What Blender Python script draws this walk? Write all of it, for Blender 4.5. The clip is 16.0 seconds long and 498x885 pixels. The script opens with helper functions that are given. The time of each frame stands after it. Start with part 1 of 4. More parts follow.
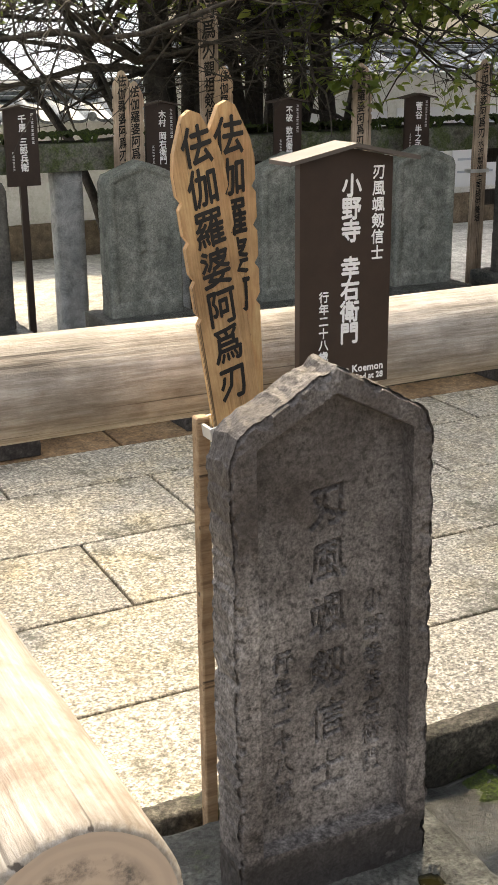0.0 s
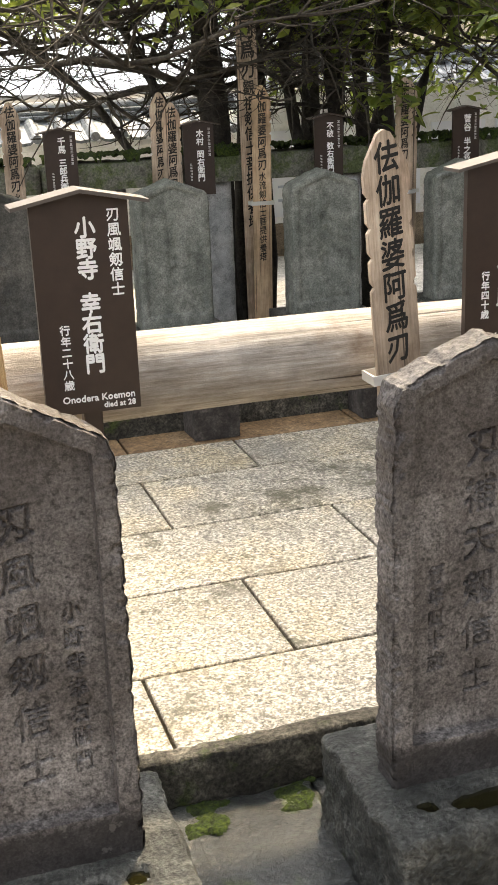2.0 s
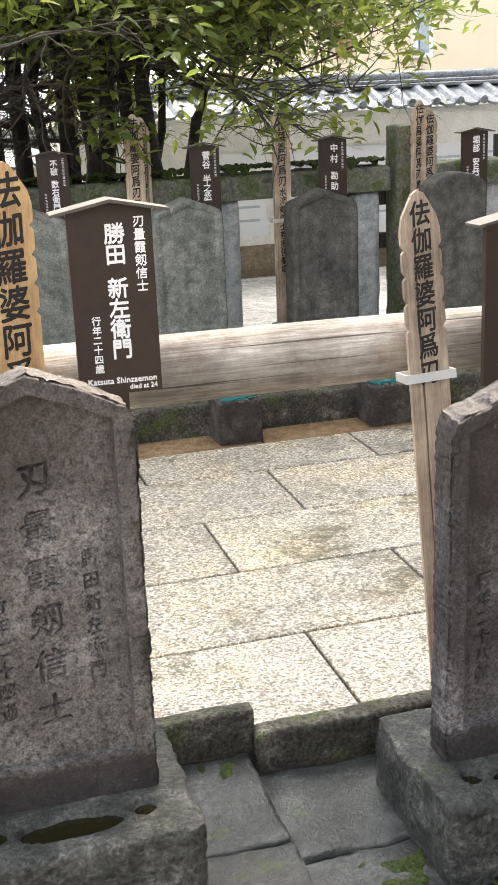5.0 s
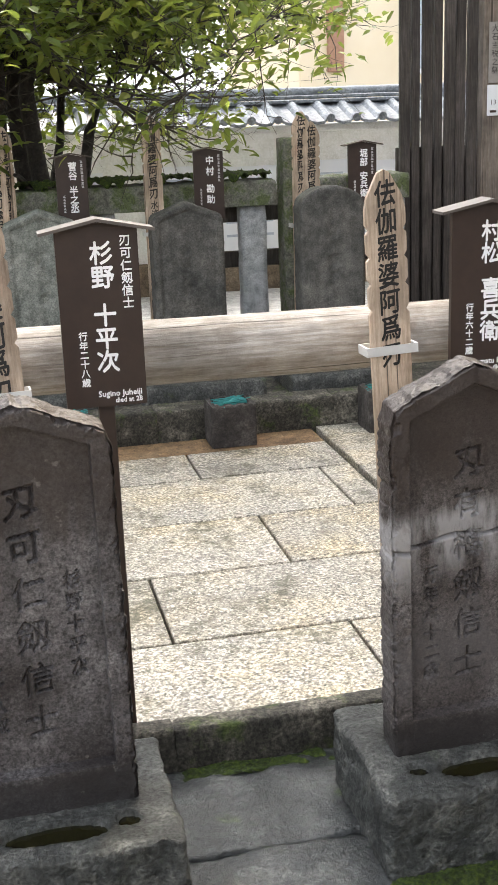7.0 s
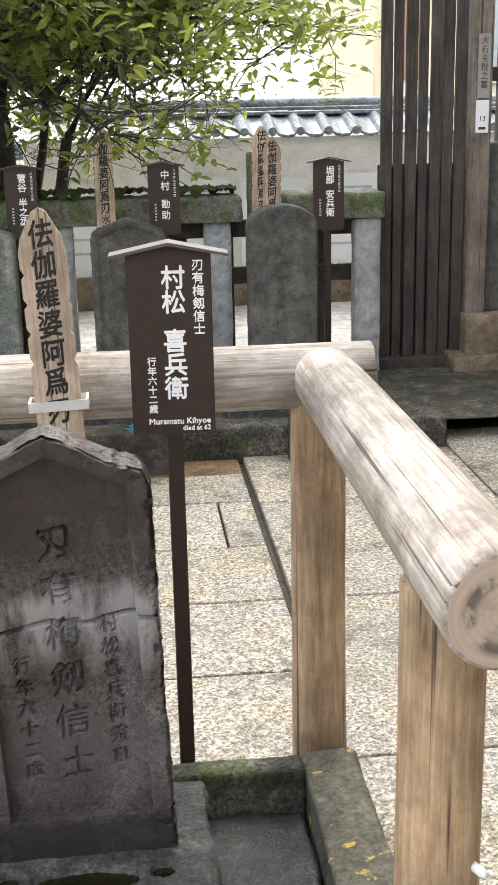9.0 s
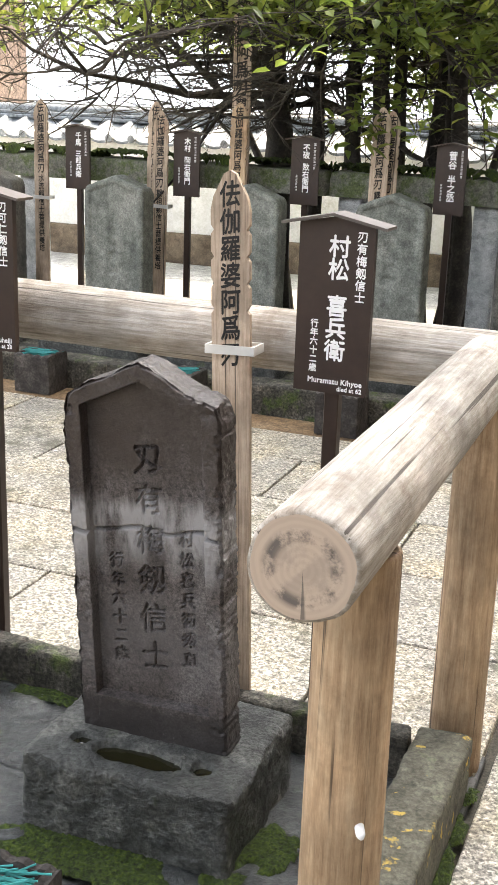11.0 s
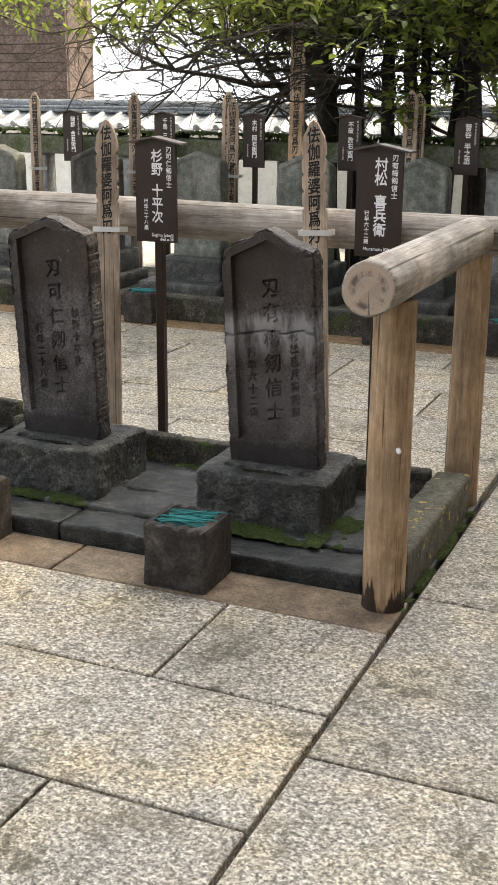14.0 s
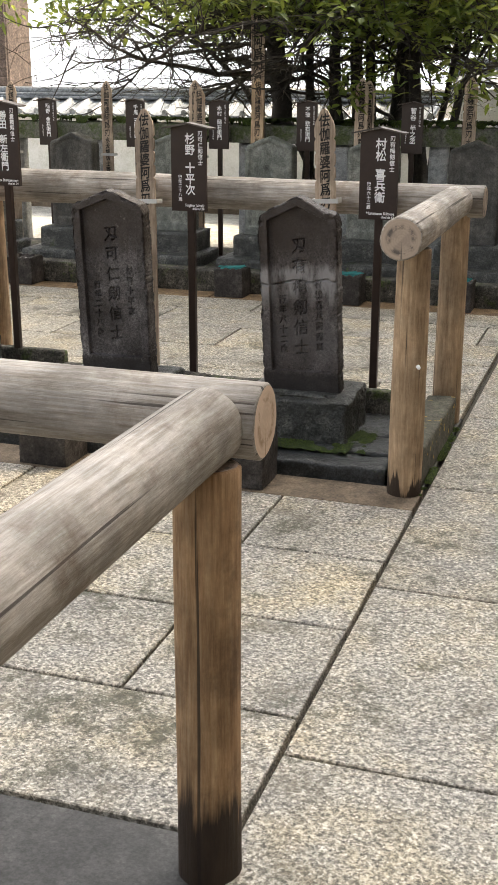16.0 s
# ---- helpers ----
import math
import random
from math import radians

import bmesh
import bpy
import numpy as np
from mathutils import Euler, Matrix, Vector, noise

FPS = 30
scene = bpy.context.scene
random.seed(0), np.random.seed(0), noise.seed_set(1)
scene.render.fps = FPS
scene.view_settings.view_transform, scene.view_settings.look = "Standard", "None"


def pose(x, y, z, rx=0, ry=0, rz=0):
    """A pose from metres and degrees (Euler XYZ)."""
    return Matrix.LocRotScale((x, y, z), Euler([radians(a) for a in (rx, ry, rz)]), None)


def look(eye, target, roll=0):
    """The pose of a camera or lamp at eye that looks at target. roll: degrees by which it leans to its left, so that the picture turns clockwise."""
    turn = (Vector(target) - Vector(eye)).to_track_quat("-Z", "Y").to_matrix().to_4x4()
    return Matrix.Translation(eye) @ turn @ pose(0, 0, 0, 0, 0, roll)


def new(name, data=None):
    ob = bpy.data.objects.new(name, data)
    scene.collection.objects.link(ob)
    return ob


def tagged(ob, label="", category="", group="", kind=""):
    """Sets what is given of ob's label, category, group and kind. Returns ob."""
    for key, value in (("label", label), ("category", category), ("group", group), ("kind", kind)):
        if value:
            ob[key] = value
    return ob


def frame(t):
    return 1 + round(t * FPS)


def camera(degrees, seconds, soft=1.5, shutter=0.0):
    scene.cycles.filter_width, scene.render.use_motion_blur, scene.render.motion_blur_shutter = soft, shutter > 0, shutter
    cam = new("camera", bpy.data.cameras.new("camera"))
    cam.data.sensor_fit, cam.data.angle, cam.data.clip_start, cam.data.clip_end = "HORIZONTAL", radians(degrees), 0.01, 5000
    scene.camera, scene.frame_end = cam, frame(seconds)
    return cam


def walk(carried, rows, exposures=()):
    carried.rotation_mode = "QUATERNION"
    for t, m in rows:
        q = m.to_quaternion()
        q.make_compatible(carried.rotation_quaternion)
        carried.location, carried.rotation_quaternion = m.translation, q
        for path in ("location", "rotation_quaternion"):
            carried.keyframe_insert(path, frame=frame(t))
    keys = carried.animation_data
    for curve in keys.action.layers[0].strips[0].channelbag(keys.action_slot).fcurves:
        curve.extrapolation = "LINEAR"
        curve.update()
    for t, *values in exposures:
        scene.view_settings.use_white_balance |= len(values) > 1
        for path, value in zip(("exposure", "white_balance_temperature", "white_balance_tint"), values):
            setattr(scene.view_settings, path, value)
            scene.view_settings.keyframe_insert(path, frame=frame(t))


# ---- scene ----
cam = camera(24.2, 16.0)
PATH = [
    (0, (-0.12, 0.056, 1.371), (0.72, 1.755, 0.733), -0.6),
    (0.5, (0.023, -0.005, 1.389), (0.738, 1.753, 0.757), -1.6),
    (1, (0.161, -0.089, 1.398), (0.747, 1.717, 0.772), -2.2),
    (1.5, (0.3, -0.21, 1.401), (0.862, 1.605, 0.778), -2.3),
    (2, (0.443, -0.284, 1.423), (1.008, 1.53, 0.797), -2.3),
    (2.5, (0.64, -0.32, 1.45), (1.204, 1.495, 0.826), -2.4),
    (3, (0.846, -0.35, 1.45), (1.408, 1.467, 0.831), -2.4),
    (3.5, (1.085, -0.437, 1.465), (1.651, 1.38, 0.852), -2.2),
    (4, (1.317, -0.482, 1.461), (1.879, 1.338, 0.852), -2.3),
    (4.2, (1.428, -0.479, 1.463), (1.987, 1.343, 0.854), -2.3),
    (6.3, (2.527, -0.614, 1.352), (2.946, 1.261, 0.796), -2.3),
    (6.5, (2.612, -0.579, 1.35), (3.024, 1.297, 0.793), -2.2),
    (7, (2.832, -0.576, 1.358), (3.248, 1.299, 0.799), -2.1),
    (7.5, (3.074, -0.583, 1.37), (3.477, 1.295, 0.813), -1.8),
    (8, (3.323, -0.541, 1.368), (3.712, 1.34, 0.813), -1.8),
    (8.2, (3.406, -0.527, 1.383), (3.794, 1.355, 0.829), -1.6),
    (10.3, (4.215, -0.442, 1.379), (3.81, 1.44, 0.837), 0.0),
    (10.5, (4.279, -0.457, 1.385), (3.796, 1.407, 0.841), 0.6),
    (11, (4.465, -0.535, 1.383), (3.769, 1.246, 0.799), 2.0),
    (11.5, (4.561, -0.666, 1.378), (3.806, 1.091, 0.791), 1.8),
    (12, (4.663, -0.845, 1.369), (3.909, 0.913, 0.785), 1.6),
    (12.5, (4.781, -1.079, 1.354), (4.017, 0.674, 0.769), 1.4),
    (13, (4.843, -1.321, 1.356), (4.065, 0.426, 0.77), 1.2),
    (13.5, (4.859, -1.665, 1.348), (4.09, 0.087, 0.765), 0.5),
    (14, (4.905, -1.976, 1.333), (4.146, -0.221, 0.746), 0.4),
    (14.3, (4.939, -2.143, 1.325), (4.217, -0.376, 0.731), -0.6),
    (14.5, (4.896, -2.287, 1.337), (4.239, -0.496, 0.737), -0.9),
    (15, (4.825, -2.576, 1.345), (4.259, -0.754, 0.743), -1.3),
    (15.5, (4.838, -2.783, 1.358), (4.278, -0.964, 0.743), -1.1),
    (16, (4.784, -2.904, 1.376), (4.179, -1.1, 0.763), 0.1),
]
walk(cam, [(t, look(eye, target, roll)) for t, eye, target, roll in PATH], [
    (0, 1.84, 6800, 10), (3, 2.44, 6900, 10), (4.2, 2.75, 6800, 10), (6.3, 2.70, 6650, 10), (8.2, 2.66, 6650, 10), (10.5, 2.87, 6650, 10), (12.5, 2.58, 6700, 10), (14, 2.0, 6750, 10), (16, 1.93, 6850, 10)])

# ---------- light ----------
world = bpy.data.worlds.new("world")
scene.world = world
world.use_nodes = True
wn = world.node_tree
sky = wn.nodes.new("ShaderNodeTexSky")
sky.sky_type = "NISHITA"
sky.sun_disc = False
sky.sun_elevation, sky.sun_rotation = radians(52), radians(35)
sky.air_density, sky.dust_density, sky.ozone_density = 0.8, 4.0, 1.0
overcast = wn.nodes.new("ShaderNodeHueSaturation")
overcast.inputs["Saturation"].default_value = 0.25
wn.links.new(sky.outputs[0], overcast.inputs["Color"])
wn.links.new(overcast.outputs[0], wn.nodes["Background"].inputs[0])
wn.nodes["Background"].inputs[1].default_value = 0.15
sun = new("sun", bpy.data.lights.new("sun", "SUN"))
sun.data.energy, sun.data.angle, sun.data.color = 2.0, radians(3), (1.0, 0.80, 0.50)
SUN_DIR = Vector((0.56, 0.80, 1.28))
sun.matrix_world = look(SUN_DIR * 10, (0, 0, 0))

# ---------- materials ----------
def material(name):
    m = bpy.data.materials.new(name)
    m.use_nodes = True
    t = m.node_tree
    return m, t, t.nodes["Principled BSDF"]


def coords(t, stretch=(1, 1, 1), shuffle=True):
    c = t.nodes.new("ShaderNodeTexCoord")
    v = t.nodes.new("ShaderNodeVectorMath")
    v.operation = "MULTIPLY_ADD"
    v.inputs[1].default_value = stretch
    t.links.new(c.outputs["Object"], v.inputs[0])
    if shuffle:
        o = t.nodes.new("ShaderNodeObjectInfo")
        k = t.nodes.new("ShaderNodeMath")
        k.operation, k.inputs[1].default_value = "MULTIPLY", 37.0
        t.links.new(o.outputs["Random"], k.inputs[0])
        t.links.new(k.outputs[0], v.inputs[2])
    return v.outputs[0]


def noise_tex(t, vec, scale, detail=6.0, rough=0.6):
    n = t.nodes.new("ShaderNodeTexNoise")
    n.inputs["Scale"].default_value, n.inputs["Detail"].default_value, n.inputs["Roughness"].default_value = scale, detail, rough
    t.links.new(vec, n.inputs["Vector"])
    return n.outputs["Fac"]


def ramp(t, fac, *stops):
    r = t.nodes.new("ShaderNodeValToRGB")
    e = r.color_ramp.elements
    while len(e) < len(stops):
        e.new(0.5)
    for el, (p, c) in zip(e, stops):
        el.position = p
        el.color = (*c, 1) if isinstance(c, tuple) else (c, c, c, 1)
    t.links.new(fac, r.inputs[0])
    return r.outputs[0]


def mix(t, fac, a, b, how="MIX"):
    x = t.nodes.new("ShaderNodeMix")
    x.data_type, x.blend_type = "RGBA", how
    for sock, val in ((x.inputs[0], fac), (x.inputs[6], a), (x.inputs[7], b)):
        if isinstance(val, bpy.types.NodeSocket):
            t.links.new(val, sock)
        elif isinstance(val, tuple):
            sock.default_value = (*val, 1)
        else:
            sock.default_value = val
    return x.outputs[2]


def bumped(t, bsdf, height, strength, dist):
    b = t.nodes.new("ShaderNodeBump")
    b.inputs["Strength"].default_value, b.inputs["Distance"].default_value = strength, dist
    t.links.new(height, b.inputs["Height"])
    t.links.new(b.outputs[0], bsdf.inputs["Normal"])


def stone(name, dark, mid, light, grain=160.0, patch=7.0, rough=0.85, bump=0.5, moss=None, streak=0.0, spots=None, bump_dist=0.004, contrast=0.5):
    m, t, b = material(name)
    v = coords(t)
    big = noise_tex(t, v, patch, 8, 0.65)
    fine = noise_tex(t, v, grain, 4, 0.7)
    col = ramp(t, big, (0.28, dark), (0.5, mid), (0.74, light))
    col = mix(t, contrast, col, ramp(t, fine, (0.34, 0.12), (0.5, 0.5), (0.66, 0.9)), "OVERLAY")
    mid_scale = noise_tex(t, v, patch * 5, 6, 0.7)
    col = mix(t, 0.7, col, ramp(t, mid_scale, (0.34, 0.25), (0.66, 0.75)), "OVERLAY")
    if streak:
        s = noise_tex(t, coords(t, (9, 9, 1.2)), 2.2, 5, 0.6)
        col = mix(t, streak, col, ramp(t, s, (0.35, 0.28), (0.6, 0.62)), "OVERLAY")
    if spots:
        s = noise_tex(t, v, 24, 4, 0.55)
        col = mix(t, ramp(t, s, (0.63, 0.0), (0.68, 1.0)), col, spots)
    if moss:
        s = noise_tex(t, v, 9, 8, 0.7)
        g = ramp(t, fine, (0.3, (0.016, 0.032, 0.006)), (0.7, (0.10, 0.145, 0.022)))
        col = mix(t, ramp(t, s, (moss, 0.0), (moss + 0.12, 0.85)), col, g)
    t.links.new(col, b.inputs["Base Color"])
    b.inputs["Roughness"].default_value = rough
    h = mix(t, 0.5, fine, noise_tex(t, v, 38, 6, 0.7))
    bumped(t, b, h, bump, bump_dist)
    return m


def granite(name, warm):
    m, t, b = material(name)
    v = coords(t)
    vo = t.nodes.new("ShaderNodeTexVoronoi")
    vo.inputs["Scale"].default_value = 185.0
    t.links.new(v, vo.inputs["Vector"])
    sep = t.nodes.new("ShaderNodeSeparateColor")
    t.links.new(vo.outputs["Color"], sep.inputs[0])
    speck = noise_tex(t, v, 85, 4, 0.75)
    cells = ramp(t, sep.outputs[0], (0.0, (0.14, 0.132, 0.115)), (0.3, (0.25, 0.238, 0.21)), (0.65, (0.37, 0.352, 0.315)), (0.95, (0.52, 0.505, 0.465)))
    cells = mix(t, 0.68, cells, ramp(t, speck, (0.37, 0.0), (0.45, 0.3), (0.53, 0.64), (0.64, 0.95)), "OVERLAY")
    big = noise_tex(t, v, 3.2, 8, 0.65)
    tint = ramp(t, big, (0.33, (0.37, 0.365, 0.36)), (0.5, (0.54, 0.515, 0.465)), (0.7, warm))
    col = mix(t, 0.8, cells, tint, "OVERLAY")
    stain = noise_tex(t, v, 4.5, 12, 0.8)
    col = mix(t, ramp(t, stain, (0.52, 0.0), (0.64, 0.62)), col, (0.10, 0.082, 0.048))
    spot = noise_tex(t, v, 2.6, 14, 0.86)
    col = mix(t, ramp(t, spot, (0.535, 0.0), (0.6, 0.85)), col, (0.05, 0.047, 0.022))
    o = t.nodes.new("ShaderNodeObjectInfo")
    tone = ramp(t, o.outputs["Random"], (0.0, 0.40), (1.0, 0.58))
    col = mix(t, 0.8, col, tone, "OVERLAY")
    t.links.new(col, b.inputs["Base Color"])
    t.links.new(ramp(t, big, (0.3, 0.42), (0.7, 0.7)), b.inputs["Roughness"])
    bumped(t, b, mix(t, 0.6, sep.outputs[1], speck), 0.6, 0.005)
    return m


def timber(name, dark, mid, light, rough=0.7, along=0, grain=1.0, stain=None, wet=0.0):
    m, t, b = material(name)
    st = [16.0 * grain] * 3
    st[along] = 0.8
    v = coords(t, tuple(st))
    g = noise_tex(t, v, 9.0, 10, 0.72)
    plain = coords(t)
    big = noise_tex(t, plain, 4.0, 6, 0.6)
    col = ramp(t, g, (0.27, dark), (0.48, mid), (0.72, light))
    col = mix(t, 0.3, col, ramp(t, noise_tex(t, plain, 22, 5, 0.7), (0.34, 0.3), (0.66, 0.68)), "OVERLAY")
    col = mix(t, 0.9, col, ramp(t, big, (0.32, 0.28), (0.68, 0.68)), "OVERLAY")
    st2 = [55.0 * grain] * 3
    st2[along] = 0.55
    crack = noise_tex(t, coords(t, tuple(st2)), 1.6, 3, 0.5)
    col = mix(t, ramp(t, crack, (0.33, 0.85), (0.37, 0.0)), col, (0.035, 0.025, 0.017))
    if stain:
        s = noise_tex(t, coords(t, (3, 3, 3)), 2.0, 7, 0.7)
        col = mix(t, ramp(t, s, (0.55, 0.0), (0.68, 0.6)), col, stain)
    if wet:
        xyz, c = t.nodes.new("ShaderNodeSeparateXYZ"), t.nodes.new("ShaderNodeTexCoord")
        t.links.new(c.outputs["Object"], xyz.inputs[0])
        k = t.nodes.new("ShaderNodeMath")
        k.operation, k.inputs[1].default_value = "MULTIPLY_ADD", -0.32
        t.links.new(noise_tex(t, coords(t, (1.5, 22, 22)), 1.6, 5, 0.6), k.inputs[0])
        t.links.new(xyz.outputs[0], k.inputs[2])
        col = mix(t, ramp(t, k.outputs[0], (0.0, 0.94), (wet, 0.0)), col, (0.018, 0.010, 0.006))
    st3 = [5.0] * 3
    st3[along] = 1.3
    blotch = noise_tex(t, coords(t, tuple(st3)), 2.6, 9, 0.72)
    col = mix(t, 0.65, col, ramp(t, blotch, (0.34, (0.22, 0.19, 0.16)), (0.5, 0.5), (0.66, (0.72, 0.73, 0.75))), "OVERLAY")
    t.links.new(col, b.inputs["Base Color"])
    b.inputs["Roughness"].default_value = rough
    bumped(t, b, mix(t, 0.5, g, crack), 0.9, 0.006)
    return m


def plain(name, col, rough=0.6, metal=0.0, vary=0.25, scale=30.0):
    m, t, b = material(name)
    n = noise_tex(t, coords(t), scale, 6, 0.65)
    t.links.new(mix(t, vary, col, ramp(t, n, (0.3, 0.2), (0.7, 0.8)), "OVERLAY"), b.inputs["Base Color"])
    b.inputs["Roughness"].default_value, b.inputs["Metallic"].default_value = rough, metal
    bumped(t, b, n, 0.15, 0.002)
    return m


def end_grain(name, light, dark):
    m, t, b = material(name)
    c = t.nodes.new("ShaderNodeTexCoord")
    w = t.nodes.new("ShaderNodeTexWave")
    w.wave_type, w.rings_direction = "RINGS", "X"
    w.inputs["Scale"].default_value, w.inputs["Distortion"].default_value, w.inputs["Detail"].default_value = 38.0, 2.5, 3.0
    t.links.new(c.outputs["Object"], w.inputs["Vector"])
    n = noise_tex(t, c.outputs["Object"], 26, 7, 0.7)
    col = mix(t, 0.1, light, ramp(t, w.outputs["Fac"], (0.2, 0.32), (0.8, 0.62)), "OVERLAY")
    flat_yz = t.nodes.new("ShaderNodeVectorMath")
    flat_yz.operation, flat_yz.inputs[1].default_value = "MULTIPLY", (0, 1, 1)
    t.links.new(c.outputs["Object"], flat_yz.inputs[0])
    radius = t.nodes.new("ShaderNodeVectorMath")
    radius.operation = "LENGTH"
    t.links.new(flat_yz.outputs[0], radius.inputs[0])
    ring = ramp(t, radius.outputs["Value"], (0.030, 0.25), (0.036, 1.0), (0.044, 1.0), (0.049, 0.0))
    col = mix(t, mix(t, 1.0, ring, ramp(t, n, (0.44, 0.0), (0.56, 0.9)), "MULTIPLY"), col, dark)
    star = t.nodes.new("ShaderNodeTexGradient")
    star.gradient_type = "RADIAL"
    turned = t.nodes.new("ShaderNodeMapping")
    turned.inputs["Rotation"].default_value = (0.0, radians(90), 0.0)
    t.links.new(c.outputs["Object"], turned.inputs["Vector"])
    t.links.new(turned.outputs[0], star.inputs["Vector"])
    split = ramp(t, star.outputs["Fac"], (0.0, 0.75), (0.012, 0.75), (0.018, 0.0))
    col = mix(t, split, col, dark)
    t.links.new(col, b.inputs["Base Color"])
    b.inputs["Roughness"].default_value = 0.8
    bumped(t, b, w.outputs["Fac"], 0.08, 0.002)
    return m


def carved_stone(name, dark, mid, light, damp=0.3, bloom=False):
    """Fine-grained andesite: pores, faint drip streaks, a wet foot, damp brown runs from the crown; bloom adds a pale mineral band."""
    m, t, b = material(name)
    v = coords(t)
    fine = noise_tex(t, v, 240, 3, 0.7)
    pores = noise_tex(t, v, 95, 4, 0.75)
    big = noise_tex(t, v, 6, 7, 0.6)
    col = ramp(t, big, (0.3, dark), (0.5, mid), (0.72, light))
    col = mix(t, 0.7, col, ramp(t, fine, (0.36, 0.16), (0.64, 0.84)), "OVERLAY")
    col = mix(t, 0.75, col, ramp(t, pores, (0.36, 0.06), (0.46, 0.46), (0.66, 0.8)), "OVERLAY")
    blot = noise_tex(t, v, 22, 6, 0.7)
    col = mix(t, ramp(t, blot, (0.56, 0.0), (0.68, 0.4)), col, dark)
    run = noise_tex(t, coords(t, (7, 7, 0.8)), 2.4, 6, 0.65)
    col = mix(t, 0.45, col, ramp(t, run, (0.36, 0.3), (0.6, 0.62)), "OVERLAY")
    c, xyz = t.nodes.new("ShaderNodeTexCoord"), t.nodes.new("ShaderNodeSeparateXYZ")
    t.links.new(c.outputs["Object"], xyz.inputs[0])

    def level(wave, amount):
        k = t.nodes.new("ShaderNodeMath")
        k.operation, k.inputs[1].default_value = "MULTIPLY_ADD", amount
        t.links.new(wave, k.inputs[0])
        t.links.new(xyz.outputs[2], k.inputs[2])
        return k.outputs[0]

    stain = ramp(t, level(run, 0.55), (0.74, 0.0), (0.84, damp))
    col = mix(t, stain, col, (0.020, 0.012, 0.009))
    if bloom:
        band = ramp(t, level(run, 0.16), (0.40, 0.0), (0.475, 0.9), (0.53, 0.95), (0.56, 0.0))
        patchy = noise_tex(t, coords(t, (1.6, 1.6, 0.5)), 9, 6, 0.65)
        band = mix(t, 1.0, band, ramp(t, patchy, (0.42, 0.0), (0.56, 1.0)), "MULTIPLY")
        col = mix(t, band, col, (0.29, 0.285, 0.29))
        low = ramp(t, level(run, 0.2), (0.16, 0.0), (0.3, 0.5), (0.42, 0.0))
        col = mix(t, low, col, (0.11, 0.105, 0.108))
    foot = ramp(t, level(pores, 0.035), (0.08, 1.0), (0.1, 0.0))
    col = mix(t, mix(t, 1.0, foot, (0.8, 0.8, 0.8), "MULTIPLY"), col, (0.015, 0.013, 0.013))
    lichen = noise_tex(t, v, 30, 5, 0.6)
    col = mix(t, ramp(t, lichen, (0.66, 0.0), (0.71, 0.5)), col, (0.17, 0.165, 0.15))
    t.links.new(col, b.inputs["Base Color"])
    t.links.new(ramp(t, stain, (0.0, 0.72), (0.8, 0.5)), b.inputs["Roughness"])
    bumped(t, b, mix(t, 0.6, fine, pores), 0.8, 0.0042)
    return m


HEADSTONE = carved_stone("headstone_andesite", (0.046, 0.040, 0.038), (0.118, 0.109, 0.107), (0.235, 0.225, 0.222), 0.4)
HEADSTONE_DARK = carved_stone("headstone_damp", (0.022, 0.018, 0.018), (0.07, 0.066, 0.069), (0.18, 0.175, 0.181), 0.65)
HEADSTONE_BLOOM = carved_stone("headstone_mended", (0.022, 0.016, 0.014), (0.064, 0.055, 0.053), (0.15, 0.142, 0.142), 0.8, True)
FAR_STONE = stone("green_grey_tuff", (0.085, 0.096, 0.086), (0.165, 0.178, 0.16), (0.25, 0.257, 0.235), grain=150, patch=5, streak=0.4)
FAR_DARK = stone("dark_tuff", (0.03, 0.032, 0.03), (0.075, 0.074, 0.068), (0.14, 0.135, 0.12), grain=150, patch=5, streak=0.5)
BASE_STONE = stone("base_andesite", (0.016, 0.018, 0.017), (0.055, 0.059, 0.056), (0.17, 0.172, 0.158), contrast=1.0, grain=120, patch=14, moss=0.61, bump=1.0, bump_dist=0.016, rough=0.42)
KERB_STONE = stone("kerb_stone", (0.018, 0.017, 0.013), (0.06, 0.056, 0.045), (0.2, 0.185, 0.15), grain=100, patch=10, contrast=0.8, moss=0.54, bump=1.0, bump_dist=0.014)
LICHEN_KERB = stone("lichen_kerb", (0.04, 0.038, 0.026), (0.085, 0.082, 0.06), (0.15, 0.144, 0.108), grain=100, patch=9, moss=0.6, spots=(0.45, 0.31, 0.06), bump=0.8)
FLAG = stone("wet_flagstone", (0.010, 0.012, 0.012), (0.028, 0.032, 0.033), (0.105, 0.11, 0.105), grain=110, patch=8, moss=0.60, rough=0.28, bump=1.0, contrast=0.9, bump_dist=0.009)
POST_GRANITE = stone("post_granite", (0.30, 0.32, 0.325), (0.42, 0.44, 0.445), (0.54, 0.55, 0.545), grain=260, patch=4, bump=0.4)
BEAM_STONE = stone("beam_stone", (0.06, 0.06, 0.045), (0.21, 0.21, 0.18), (0.42, 0.415, 0.36), grain=120, patch=9, moss=0.44, bump=0.8)
CONCRETE = stone("worn_concrete", (0.10, 0.073, 0.048), (0.19, 0.145, 0.10), (0.28, 0.225, 0.16), grain=140, patch=4, bump=0.5)
DARK_CONCRETE = stone("damp_concrete", (0.028, 0.028, 0.028), (0.05, 0.049, 0.047), (0.09, 0.087, 0.083), grain=140, patch=4, rough=0.6)
RUST = stone("rust_stained_concrete", (0.09, 0.055, 0.028), (0.19, 0.12, 0.06), (0.28, 0.2, 0.12), grain=120, patch=6, bump=0.6)
PAVING = granite("paving_granite", (0.66, 0.57, 0.40))
